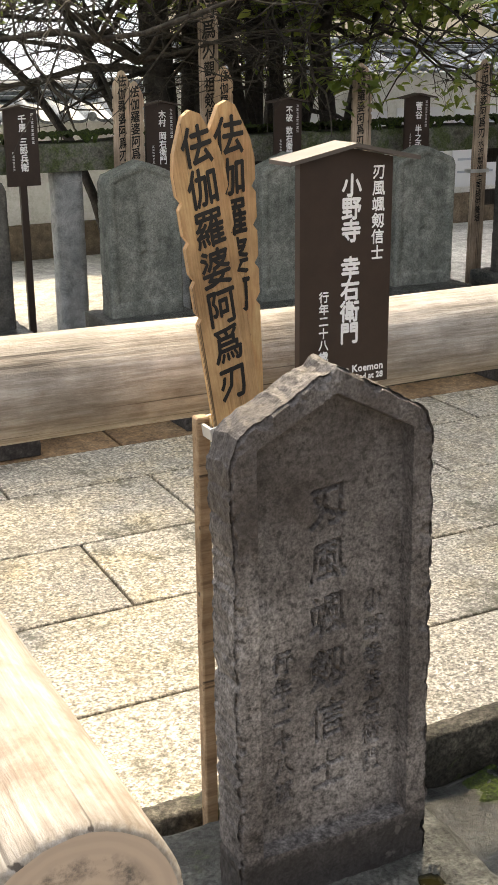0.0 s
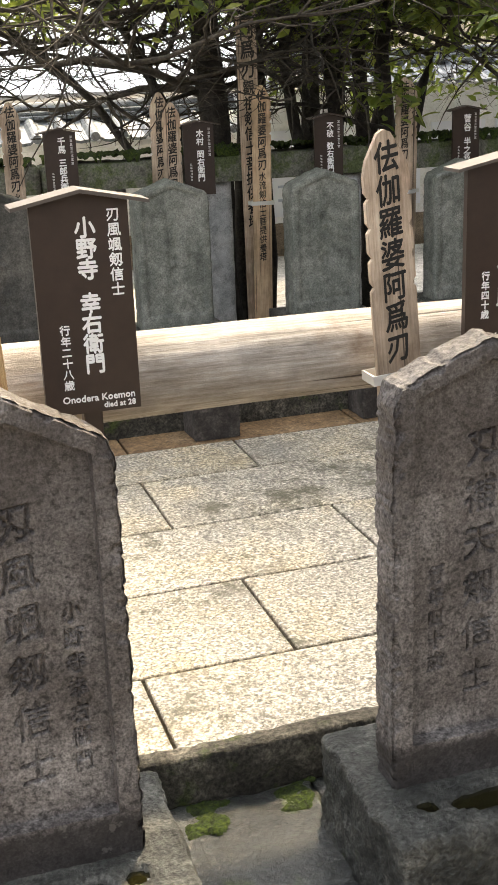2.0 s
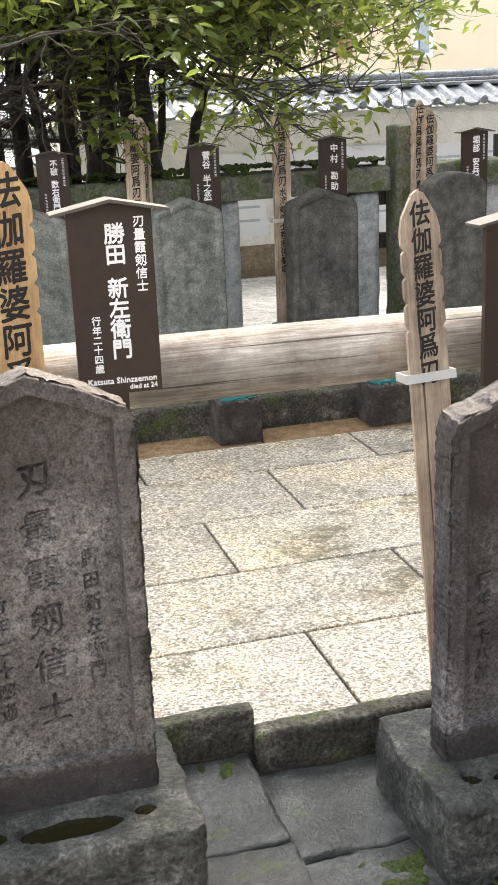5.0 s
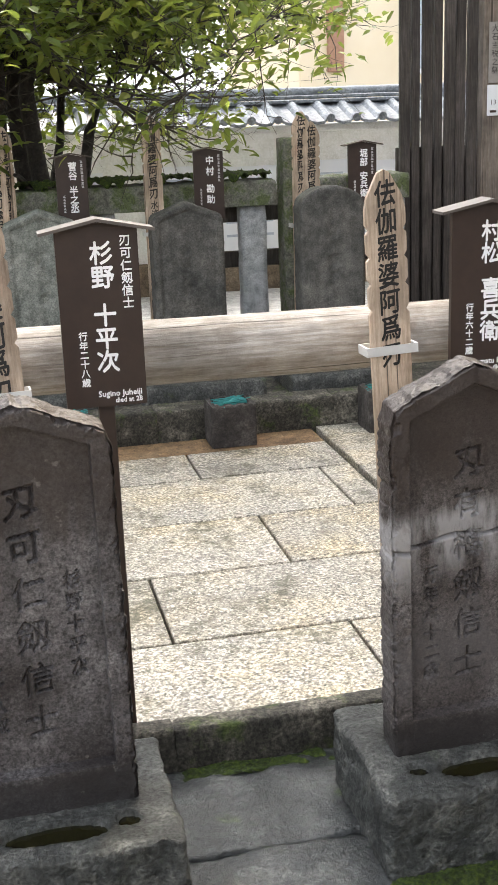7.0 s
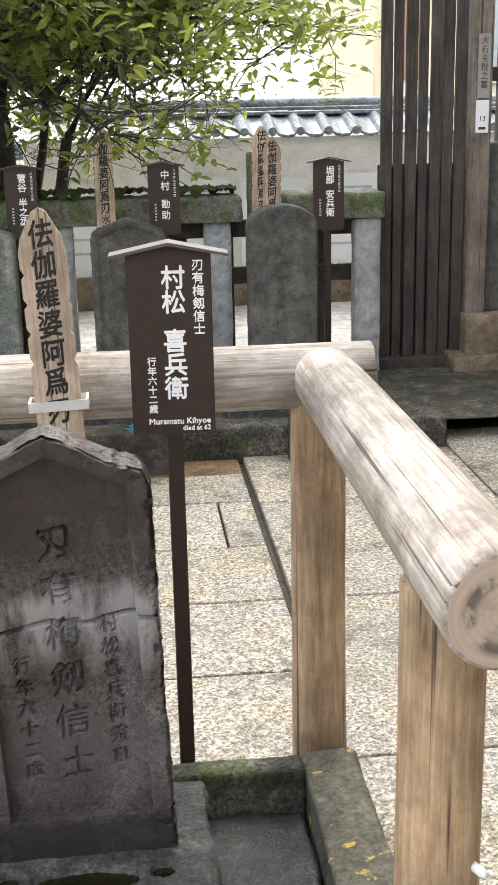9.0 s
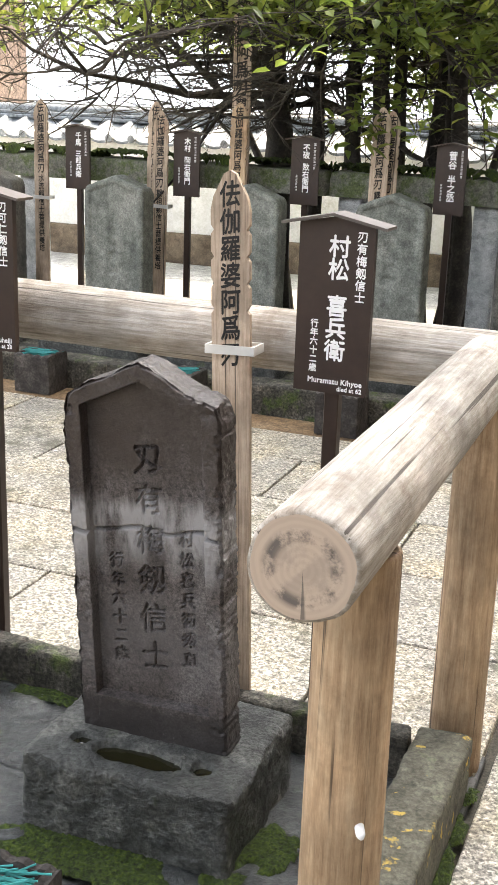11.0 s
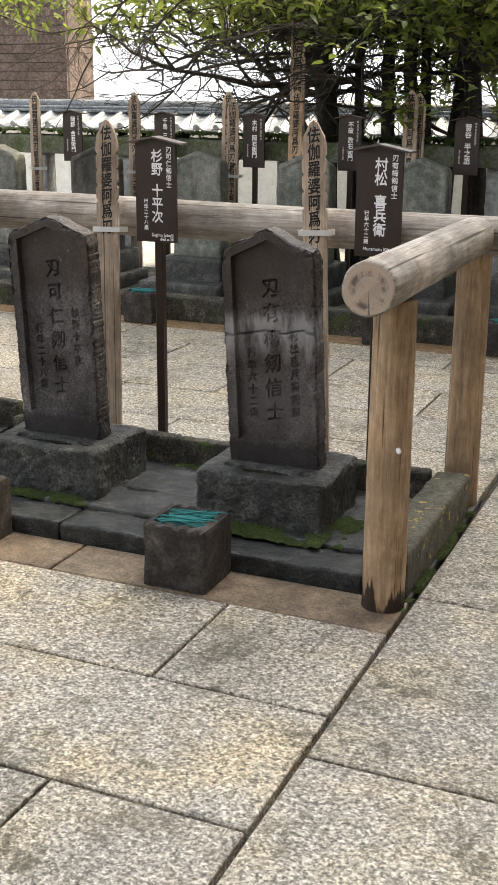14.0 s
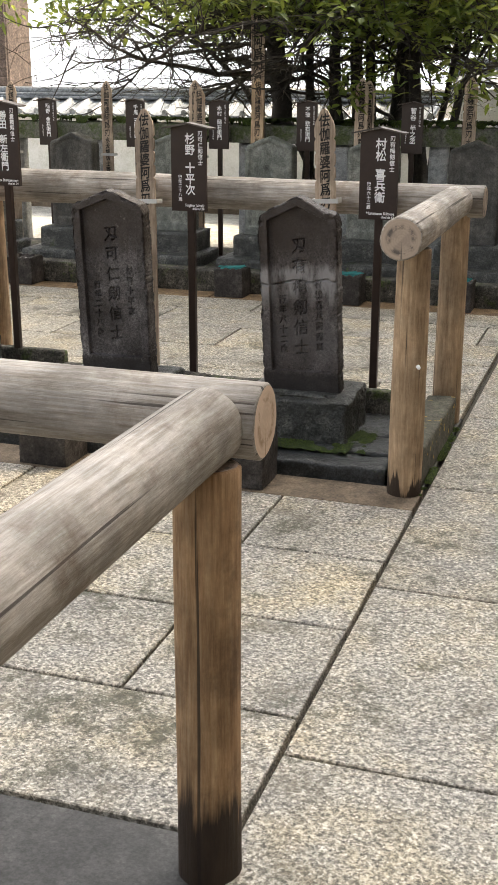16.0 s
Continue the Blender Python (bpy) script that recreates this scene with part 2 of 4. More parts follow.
JOINT = stone("joint_sand", (0.025, 0.023, 0.017), (0.05, 0.045, 0.033), (0.08, 0.07, 0.05), grain=120, patch=12, moss=0.6)
BACK_GROUND = stone("pale_ground", (0.34, 0.33, 0.31), (0.45, 0.44, 0.41), (0.53, 0.52, 0.49), grain=90, patch=3)
LOG = timber("weathered_log", (0.205, 0.168, 0.126), (0.36, 0.322, 0.275), (0.56, 0.53, 0.49), along=0, grain=0.8, stain=(0.15, 0.1, 0.06))
POST_WOOD = timber("tan_post", (0.23, 0.145, 0.082), (0.40, 0.275, 0.165), (0.55, 0.42, 0.275), along=0, grain=0.8, stain=(0.2, 0.12, 0.06))
FOOT_POST = timber("tan_post_damp_foot", (0.23, 0.145, 0.082), (0.40, 0.275, 0.165), (0.55, 0.42, 0.275), along=0, grain=0.8, stain=(0.15, 0.1, 0.06), wet=0.02)
WET_POST = timber("damp_footed_post", (0.24, 0.13, 0.06), (0.43, 0.265, 0.135), (0.58, 0.41, 0.24), along=0, grain=0.8, stain=(0.12, 0.07, 0.035), wet=0.05)
LOG_END = end_grain("log_end_grain", (0.45, 0.36, 0.285), (0.09, 0.08, 0.075))
LOG_END_PALE = end_grain("pale_end_grain", (0.72, 0.56, 0.42), (0.42, 0.27, 0.16))
CEDAR_NEW = timber("fresh_cedar", (0.38, 0.21, 0.09), (0.54, 0.34, 0.16), (0.64, 0.44, 0.23), along=2, grain=1.6)
CEDAR_GREY = timber("grey_cedar", (0.25, 0.18, 0.125), (0.45, 0.35, 0.26), (0.6, 0.49, 0.385), along=2, grain=1.6)
CEDAR_TAN = timber("tan_cedar", (0.30, 0.2, 0.12), (0.46, 0.33, 0.21), (0.57, 0.43, 0.29), along=2, grain=1.6)
SIGN_BROWN = plain("dark_brown_paint", (0.034, 0.020, 0.0145), 0.45, 0, 0.3)
SIGN_ROOF = plain("weathered_roof_strip", (0.095, 0.08, 0.07), 0.6)
PLAQUE_GREY = plain("grey_plaque", (0.30, 0.28, 0.26), 0.5)
SIGN_ROOF_DARK = plain("brown_roof_strip", (0.07, 0.05, 0.04), 0.5)
WHITE_PAINT = plain("white_lettering", (0.92, 0.92, 0.91), 0.5, 0, 0.1)
INK = plain("black_ink", (0.012, 0.011, 0.01), 0.7, 0, 0.3)
BRACKET = plain("pale_metal_strap", (0.68, 0.68, 0.66), 0.4, 0.3)
DARK_TIMBER = timber("black_stained_slats", (0.02, 0.017, 0.015), (0.05, 0.042, 0.037), (0.1, 0.087, 0.077), along=2, grain=1.2)
GREY_TIMBER = timber("greyed_post", (0.09, 0.07, 0.055), (0.17, 0.14, 0.115), (0.26, 0.22, 0.18), along=2, grain=1.2)
PLASTER = stone("cream_plaster", (0.74, 0.74, 0.70), (0.82, 0.82, 0.79), (0.86, 0.86, 0.84), grain=60, patch=2, bump=0.15)
WHITE_WALL = stone("white_render", (0.74, 0.75, 0.76), (0.8, 0.81, 0.82), (0.84, 0.85, 0.86), grain=40, patch=1, bump=0.1)
CREAM_WALL = plain("cream_render", (0.74, 0.64, 0.47), 0.85, 0, 0.12, 1.5)
BROWN_WALL = stone("brown_siding", (0.10, 0.075, 0.062), (0.14, 0.105, 0.088), (0.17, 0.13, 0.11), grain=40, patch=2, bump=0.2)
ROOF_TILE = stone("silver_roof_tile", (0.12, 0.135, 0.15), (0.2, 0.22, 0.24), (0.3, 0.32, 0.34), grain=50, patch=6, rough=0.35, bump=0.2)
SHUTTER_BROWN = plain("brown_shutter", (0.34, 0.19, 0.12), 0.6)
PAPER = plain("white_notice", (0.8, 0.82, 0.85), 0.6, 0, 0.08)
PALE_BLUE = plain("notice_print", (0.45, 0.5, 0.58), 0.6, 0, 0.2)
GLASS_DARK = plain("window_glass", (0.35, 0.42, 0.46), 0.1)
BARK = stone("dark_bark", (0.010, 0.008, 0.006), (0.025, 0.021, 0.017), (0.055, 0.048, 0.04), grain=60, patch=18, bump=0.9, bump_dist=0.01)
TWIG = stone("twig_bark", (0.018, 0.014, 0.01), (0.045, 0.037, 0.028), (0.1, 0.085, 0.068), grain=60, patch=18, bump=0.5)
STICK = plain("teal_incense", (0.03, 0.24, 0.235), 0.7, 0, 0.4, 120)
ASH = stone("incense_ash", (0.07, 0.068, 0.064), (0.16, 0.155, 0.147), (0.27, 0.265, 0.25), grain=190, patch=20)
STICK_HOLDER = stone("incense_box_stone", (0.012, 0.010, 0.009), (0.038, 0.033, 0.03), (0.11, 0.10, 0.092), grain=110, patch=12, bump=0.8)


def leaf_material():
    m, t, b = material("evergreen_leaf")
    g = t.nodes.new("ShaderNodeNewGeometry")
    c = ramp(t, g.outputs["Random Per Island"], (0.0, (0.022, 0.048, 0.012)), (0.4, (0.055, 0.10, 0.022)), (0.72, (0.14, 0.19, 0.04)), (1.0, (0.30, 0.31, 0.07)))
    t.links.new(c, b.inputs["Base Color"])
    b.inputs["Roughness"].default_value = 0.38
    tr = t.nodes.new("ShaderNodeBsdfTranslucent")
    t.links.new(mix(t, 0.6, c, (0.42, 0.5, 0.08)), tr.inputs[0])
    ms = t.nodes.new("ShaderNodeMixShader")
    ms.inputs[0].default_value = 0.5
    t.links.new(b.outputs[0], ms.inputs[1])
    t.links.new(tr.outputs[0], ms.inputs[2])
    t.links.new(ms.outputs[0], t.nodes["Material Output"].inputs[0])
    return m


def moss_material():
    m, t, b = material("green_moss")
    v = coords(t)
    n = noise_tex(t, v, 120, 5, 0.7)
    p = noise_tex(t, v, 14, 4, 0.6)
    c = ramp(t, n, (0.34, (0.006, 0.011, 0.002)), (0.5, (0.034, 0.06, 0.006)), (0.7, (0.10, 0.14, 0.014)))
    c = mix(t, 0.6, c, ramp(t, p, (0.3, 0.25), (0.7, 0.65)), "OVERLAY")
    t.links.new(c, b.inputs["Base Color"])
    b.inputs["Roughness"].default_value = 0.95
    bumped(t, b, n, 1.0, 0.01)
    return m


def water_material():
    m, t, b = material("still_water")
    b.inputs["Base Color"].default_value = (0.012, 0.011, 0.003, 1)
    b.inputs["Roughness"].default_value = 0.04
    return m


LEAF, MOSS, WATER = leaf_material(), moss_material(), water_material()

# ---------- mesh helpers ----------
def mesh_from(name, verts, faces, mat, smooth=False):
    me = bpy.data.meshes.new(name)
    me.from_pydata([tuple(v) for v in verts], [], [tuple(f) for f in faces])
    for mm in mat if isinstance(mat, (list, tuple)) else [mat]:
        me.materials.append(mm)
    if smooth:
        me.polygons.foreach_set("use_smooth", [True] * len(me.polygons))
    me.update()
    return me


def part_mesh(name, me, parent, at=None, label=""):
    ob = new(name, me)
    ob.parent = parent
    if at is not None:
        ob.matrix_basis = at
    return tagged(ob, label)


def part(name, bm, mat, parent, label="", at=None, smooth=False):
    me = bpy.data.meshes.new(name)
    bm.to_mesh(me)
    bm.free()
    for mm in mat if isinstance(mat, (list, tuple)) else [mat]:
        me.materials.append(mm)
    if smooth:
        me.polygons.foreach_set("use_smooth", [True] * len(me.polygons))
    return part_mesh(name, me, parent, at, label)


def thing(name, at, label, category, group="", kind=""):
    ob = new(name)
    ob.empty_display_size = 0.1
    ob.matrix_world = at
    return tagged(ob, label, category, group, kind)


def box(sx, sy, sz, bevel=0.003, centre=(0, 0, 0), segs=1):
    bm = bmesh.new()
    bmesh.ops.create_cube(bm, size=1)
    for v in bm.verts:
        v.co = Vector((v.co.x * sx + centre[0], v.co.y * sy + centre[1], v.co.z * sz + centre[2]))
    if bevel:
        bmesh.ops.bevel(bm, geom=bm.edges[:], offset=bevel, segments=segs, affect="EDGES")
    return bm


def rough_box(sx, sy, sz, step=0.02, rough=0.004, soft=0.012, seed=0.0, top=None):
    """A worn block standing on z = 0, its faces uneven and its edges rounded; top(x, y) sinks the upper face."""
    bm = bmesh.new()
    lines = [np.linspace(-s / 2, s / 2, max(2, int(s / step)) + 1) for s in (sx, sy, sz)]
    lines[2] = lines[2] + sz / 2
    nodes = {}

    def node(i, j, k):
        key = (i, j, k)
        if key not in nodes:
            p = Vector((lines[0][i], lines[1][j], lines[2][k]))
            inner = Vector((max(-sx / 2 + soft, min(sx / 2 - soft, p.x)), max(-sy / 2 + soft, min(sy / 2 - soft, p.y)), min(sz - soft, p.z)))
            d = p - inner
            if d.length > soft:
                p = inner + d.normalized() * soft
            o = Vector((p.x + seed, p.y + seed * 1.7, p.z - seed))
            n = noise.noise_vector(o * 11) * rough + noise.noise_vector(o * 45) * rough * 0.6 + noise.noise_vector(o * 120) * rough * 0.4
            if top and k == len(lines[2]) - 1:
                p.z -= top(p.x, p.y)
                n = n * 0.4
            p += n
            p.z = max(p.z, 0.0) if k else 0.0
            nodes[key] = bm.verts.new(p)
        return nodes[key]

    nx, ny, nz = (len(a) - 1 for a in lines)
    for i in range(nx):
        for j in range(ny):
            bm.faces.new((node(i, j, nz), node(i + 1, j, nz), node(i + 1, j + 1, nz), node(i, j + 1, nz)))
    for k in range(nz):
        for i in range(nx):
            bm.faces.new((node(i, 0, k), node(i + 1, 0, k), node(i + 1, 0, k + 1), node(i, 0, k + 1)))
            bm.faces.new((node(i + 1, ny, k), node(i, ny, k), node(i, ny, k + 1), node(i + 1, ny, k + 1)))
        for j in range(ny):
            bm.faces.new((node(0, j + 1, k), node(0, j, k), node(0, j, k + 1), node(0, j + 1, k + 1)))
            bm.faces.new((node(nx, j, k), node(nx, j + 1, k), node(nx, j + 1, k + 1), node(nx, j, k + 1)))
    return bm


def tube(points, radii, sides=8, wobble=0.0, caps=True):
    """Verts and faces of a round limb through the points."""
    verts, faces = [], []
    for n, (p, r) in enumerate(zip(points, radii)):
        a, b = points[max(0, n - 1)], points[min(len(points) - 1, n + 1)]
        d = (Vector(b) - Vector(a)).normalized()
        u = d.cross((0, 0, 1) if abs(d.z) < 0.9 else (1, 0, 0)).normalized()
        w = d.cross(u)
        for s in range(sides):
            an = 2 * math.pi * s / sides
            q = Vector(p) + (u * math.cos(an) + w * math.sin(an)) * r
            if wobble:
                q += noise.noise_vector(q * 9) * wobble
            verts.append(q)
    for n in range(len(points) - 1):
        for s in range(sides):
            a, b = n * sides + s, n * sides + (s + 1) % sides
            faces.append((a, b, b + sides, a + sides))
    if caps:
        faces.append(tuple(range(sides))[::-1])
        faces.append(tuple(range(len(verts) - sides, len(verts))))
    return verts, faces


def log_mesh(name, length, r0, r1, mat, end_mat, seed=0.0, sides=40, bow=0.006):
    """A peeled log along +x from 0 to length, with slightly rounded saw-cut ends."""
    n = max(6, int(length / 0.03))
    xs = [0.0, 0.004] + [length * k / n for k in range(1, n)] + [length - 0.004, length]
    verts, faces, ends = [], [], []
    for k, x in enumerate(xs):
        r = r0 + (r1 - r0) * x / length
        if k in (0, len(xs) - 1):
            r -= 0.005
        cy, cz = noise.noise((x * 0.9 + seed, 0, 0)) * bow, noise.noise((x * 0.9, seed, 5)) * bow
        for s in range(sides):
            a = 2 * math.pi * s / sides
            d = 1 + 0.045 * noise.noise((math.cos(a) * 1.3 + seed, math.sin(a) * 1.3, x * 1.7)) + 0.018 * noise.noise((math.cos(a) * 5, math.sin(a) * 5 + seed, x * 2.5))
            verts.append((x, cy + r * d * math.cos(a), cz + r * d * math.sin(a)))
    for k in range(len(xs) - 1):
        for s in range(sides):
            a, b = k * sides + s, k * sides + (s + 1) % sides
            faces.append((a, b, b + sides, a + sides))
    wall = len(faces)
    for base, x, flip in ((0, 0.0, True), ((len(xs) - 1) * sides, length, False)):
        c = len(verts)
        verts.append((x, 0, 0))
        for s in range(sides):
            a, b = base + s, base + (s + 1) % sides
            faces.append((b, a, c) if flip else (a, b, c))
    me = mesh_from(name, verts, faces, [mat, end_mat])
    me.polygons.foreach_set("use_smooth", [k < wall for k in range(len(faces))])
    me.polygons.foreach_set("material_index", [0 if k < wall else 1 for k in range(len(faces))])
    return me


glyphs = {}


def lettering(body, size, pitch=1.0, align="CENTER", weight=0.0):
    """Flat mesh data of a text in the xz plane, facing -y: verts (x, z) and faces, first line's top at z = 0."""
    key = (body, align, weight, pitch)
    if key not in glyphs:
        cu = bpy.data.curves.new("text", "FONT")
        cu.body, cu.align_x, cu.align_y, cu.space_line, cu.resolution_u, cu.offset = body, align, "TOP", pitch, 2, 0.0
        ob = bpy.data.objects.new("text", cu)
        scene.collection.objects.link(ob)
        me = ob.to_mesh()
        vs = np.array([v.co[:2] for v in me.vertices]).reshape(-1, 2)
        fs = [tuple(p.vertices) for p in me.polygons]
        ob.to_mesh_clear()
        bpy.data.objects.remove(ob)
        bpy.data.curves.remove(cu)
        glyphs[key] = (vs, fs)
    vs, fs = glyphs[key]
    return vs * size, fs


def column(chars, size, weight=0.0, pitch=1.0):
    return lettering("\n".join(chars), size, pitch, "CENTER", weight)


def brushed(data, narrow=0.86, rise=0.10):
    """Writing drawn out to a brush hand: narrower, its cross strokes rising to one side."""
    vs, fs = data
    return np.stack([vs[:, 0] * narrow, vs[:, 1] + vs[:, 0] * rise], -1), fs


def text_part(name, data, x, z, y, mat, parent, bold=0.0):
    """Painted writing; bold lays a second and third pass of the brush beside the first."""
    vs, fs = data
    verts, faces = [], []
    for k, (dx, dz) in enumerate(((0, 0), (bold, 0), (bold * 0.5, bold * 0.8), (bold * 0.5, -bold * 0.8)) if bold else ((0, 0),)):
        o = len(verts)
        verts += [(x + a + dx, y - 0.00015 * k, z + c + dz) for a, c in vs]
        faces += [[i + o for i in f] for f in fs]
    return part_mesh(name, mesh_from(name, verts, faces, mat), parent)


def outline_slab(points, depth, bevel=0.0015):
    """A board with the outline (x, z) given, its front at y = 0 and its back at y = depth."""
    bm = bmesh.new()
    front = [bm.verts.new((x, 0, z)) for x, z in points]
    back = [bm.verts.new((x, depth, z)) for x, z in points]
    bm.faces.new(front)
    bm.faces.new(back[::-1])
    for a in range(len(points)):
        b = (a + 1) % len(points)
        bm.faces.new((front[b], front[a], back[a], back[b]))
    bmesh.ops.recalc_face_normals(bm, faces=bm.faces[:])
    return bm


def raster(vs, fs, x0, z0, cell, nx, nz):
    """Which cells of a grid a flat text covers."""
    hit = np.zeros((nx, nz), bool)
    for f in fs:
        for k in range(1, len(f) - 1):
            p = (vs[[f[0], f[k], f[k + 1]]] - (x0, z0)) / cell
            lo, hi = np.maximum(np.floor(p.min(0)).astype(int), 0), np.minimum(np.ceil(p.max(0)).astype(int) + 1, (nx, nz))
            if (hi <= lo).any():
                continue
            gx, gz = np.meshgrid(np.arange(lo[0], hi[0]), np.arange(lo[1], hi[1]), indexing="ij")
            q = np.stack([gx, gz], -1)
            side = [(p[(a + 1) % 3][0] - p[a][0]) * (q[..., 1] - p[a][1]) - (p[(a + 1) % 3][1] - p[a][1]) * (q[..., 0] - p[a][0]) for a in range(3)]
            inside = ((side[0] >= -0.1) & (side[1] >= -0.1) & (side[2] >= -0.1)) | ((side[0] <= 0.1) & (side[1] <= 0.1) & (side[2] <= 0.1))
            hit[lo[0]:hi[0], lo[1]:hi[1]] |= inside
    return hit


def headstone_mesh(name, w, apex, shoulder, depth, mat, border=0.034, foot=0.076, cell=0.0017, texts=(), seed=0.0, chip=0.011, rounded=False, recess=0.024, crack=None):
    """An upright slab, gabled or round at the top, with a sunk panel and carved writing on the front (y = 0)."""
    nx, nz = int(w / cell) + 1, int(apex / cell) + 1
    x = np.linspace(-w / 2, w / 2, nx)
    v = np.linspace(0, 1, nz)
    u = np.abs(x) / (w / 2)
    if rounded:
        crown = shoulder + (apex - shoulder) * np.sqrt(np.clip(1 - u**2, 0, 1))
    else:
        crown = apex - (apex - shoulder) * np.clip(u / 0.93, 0, 1) - 0.03 * np.clip((u - 0.93) / 0.07, 0, 1)
    X = np.repeat(x[:, None], nz, 1)
    Z = v[None] * crown[:, None]
    Y = np.zeros_like(X)
    top = (shoulder - border * 0.9) / shoulder
    edge = lambda a: np.clip(a / 0.0018, 0, 1)  # noqa: E731
    if not rounded:
        inside = edge(w / 2 - border - np.abs(X)) * edge(Z - foot) * edge((top - v[None]) * shoulder)
        Y = Y + recess * inside
    if texts:
        cut = np.zeros((nx, nz))
        for vs, fs, tx, tz in texts:
            if len(fs):
                cut = np.maximum(cut, raster(vs + (tx, tz), fs, -w / 2, 0.0, x[1] - x[0], nx, nz))
        grown = np.zeros_like(cut)
        # the carving was laid out in true heights: look each row's height up
        rows = np.clip(np.round(Z / (x[1] - x[0])).astype(int), 0, nz - 1)
        for a in range(nx):
            grown[a] = cut[a, rows[a]]
        sm = grown.copy()
        sm[1:-1, 1:-1] = (grown[1:-1, 1:-1] * 2 + grown[:-2, 1:-1] + grown[2:, 1:-1] + grown[1:-1, :-2] + grown[1:-1, 2:]) / 6
        Y = Y + 0.0082 * sm
    if crack:
        line = crack + np.array([0.012 * noise.noise((a * 14, 3, seed)) + 0.05 * a for a in x])
        Y = Y + 0.011 * np.exp(-(((Z - line[:, None]) / 0.003) ** 2))
    # worn faces and chipped edges
    rim = np.minimum.reduce([w / 2 - np.abs(X), crown[:, None] - Z])
    for a in range(nx):
        for b in range(nz):
            Y[a, b] += 0.0016 * noise.noise((X[a, b] * 38 + seed, seed, Z[a, b] * 38))
            if rim[a, b] < 0.036:
                n1 = noise.noise((X[a, b] * 34 + seed, 4, Z[a, b] * 34))
                n2 = noise.noise((X[a, b] * 110 + seed, 9, Z[a, b] * 110))
                reach = 0.004 + 0.022 * max(0.0, n1 + 0.35 * n2)
                Y[a, b] += 0.010 * max(0.0, 1 - rim[a, b] / reach) + 0.0012 * n2 + 0.008 * max(0.0, n1 - 0.38)
    lump = np.zeros(nz)
    lump2 = np.zeros(nz)
    for b in range(nz):
        z = v[b] * shoulder
        for side, arr in ((1, lump), (11, lump2)):
            arr[b] = chip * (0.3 * noise.noise((seed, z * 9, side)) + 0.55 * max(0, noise.noise((seed, z * 30, side + 2)) - 0.12) + 0.5 * max(0, noise.noise((seed, z * 85, side + 4))))
    k = (np.clip(np.abs(X) / (w / 2) - 0.8, 0, 1) / 0.2) ** 2
    X = np.where(X < 0, X + k * lump[None], X - k * lump2[None])
    tops = np.array([chip * (0.7 * noise.noise((a * 16 + seed, 2, 2)) - 0.9 * max(0, noise.noise((a * 40 + seed, 7, 2)) - 0.1)) for a in x])
    Z = Z + np.clip((v[None] - 0.9) / 0.1, 0, 1) ** 2 * tops[:, None]
    grid = np.arange(nx * nz).reshape(nx, nz)
    quads = np.stack([grid[:-1, :-1], grid[1:, :-1], grid[1:, 1:], grid[:-1, 1:]], -1).reshape(-1, 4)
    verts = np.stack([X, Y, Z], -1).reshape(-1, 3).tolist()
    loop = list(grid[:, 0]) + list(grid[-1, 1:]) + list(grid[::-1, -1][1:]) + list(grid[0, ::-1][1:-1])
    faces = quads.tolist()
    prev = loop
    base = np.array([verts[i] for i in loop])
    for step in (0.06, 0.14, 0.22, 0.3, 0.38, 0.46, 0.54, 0.62, 0.7, 0.78, 0.86, 0.94, 1.0) if cell < 0.004 else (0.12, 0.3, 0.5, 0.7, 0.88, 1.0):
        cur = []
        for q in base:
            o = noise.noise_vector((q[0] * 30 + seed, depth * step * 30, q[2] * 30)) * (0.0035 if step < 1 else 0.001)
            o += noise.noise_vector((q[0] * 95 + seed, depth * step * 95, q[2] * 95)) * 0.0022
            cur.append(len(verts))
            verts.append([q[0] + o.x, depth * step, max(0.0, q[2] + (o.z if q[2] > 0.01 else 0))])
        for a in range(len(loop)):
            b = (a + 1) % len(loop)
            faces.append((prev[b], prev[a], cur[a], cur[b]))
        prev = cur
    faces.append(tuple(prev[::-1]))
    return mesh_from(name, verts, faces, mat, smooth=cell > 0.004)

# ---------- ground and paving ----------
def flat(name, x0, x1, y0, y1, z, mat, label, category="ground"):
    bm = bmesh.new()
    vs = [bm.verts.new(p) for p in ((x0, y0, z), (x1, y0, z), (x1, y1, z), (x0, y1, z))]
    bm.faces.new(vs)
    me = bpy.data.meshes.new(name)
    bm.to_mesh(me)
    bm.free()
    me.materials.append(mat)
    return tagged(new(name, me), label, category, kind="structure")


ground = flat("ground", -60, 60, -60, 90, -0.03, JOINT, "dark sandy earth under the paving stones")
back_yard = flat("pavement_back", -8, 12, 5.36, 7.9, 0.02, BACK_GROUND, "pale concrete yard behind the stone fence", "pavement")
paving = thing("pavement", pose(0, 0, 0), "speckled granite paving slabs with dark open joints", "pavement", kind="structure")
slab_meshes = {}


def slab(x0, x1, y0, y1, z=0.0, mat=None, owner=None, name="slab", thick=0.05):
    mat, owner = mat or PAVING, owner or paving
    key = (round(x1 - x0, 3), round(y1 - y0, 3), mat.name)
    if key not in slab_meshes:
        bm = box(x1 - x0 - 0.009, y1 - y0 - 0.009, thick, 0.003, (0, 0, -thick / 2))
        me = bpy.data.meshes.new(name)
        bm.to_mesh(me)
        bm.free()
        me.materials.append(mat)
        slab_meshes[key] = me
    tilt = noise.noise((x0 * 3.1, y0 * 2.3, 0))
    part_mesh(name, slab_meshes[key], owner, pose((x0 + x1) / 2, (y0 + y1) / 2, z + 0.001 * tilt, 0.12 * tilt, 0.1 * noise.noise((y0, x0, 4)), 0))


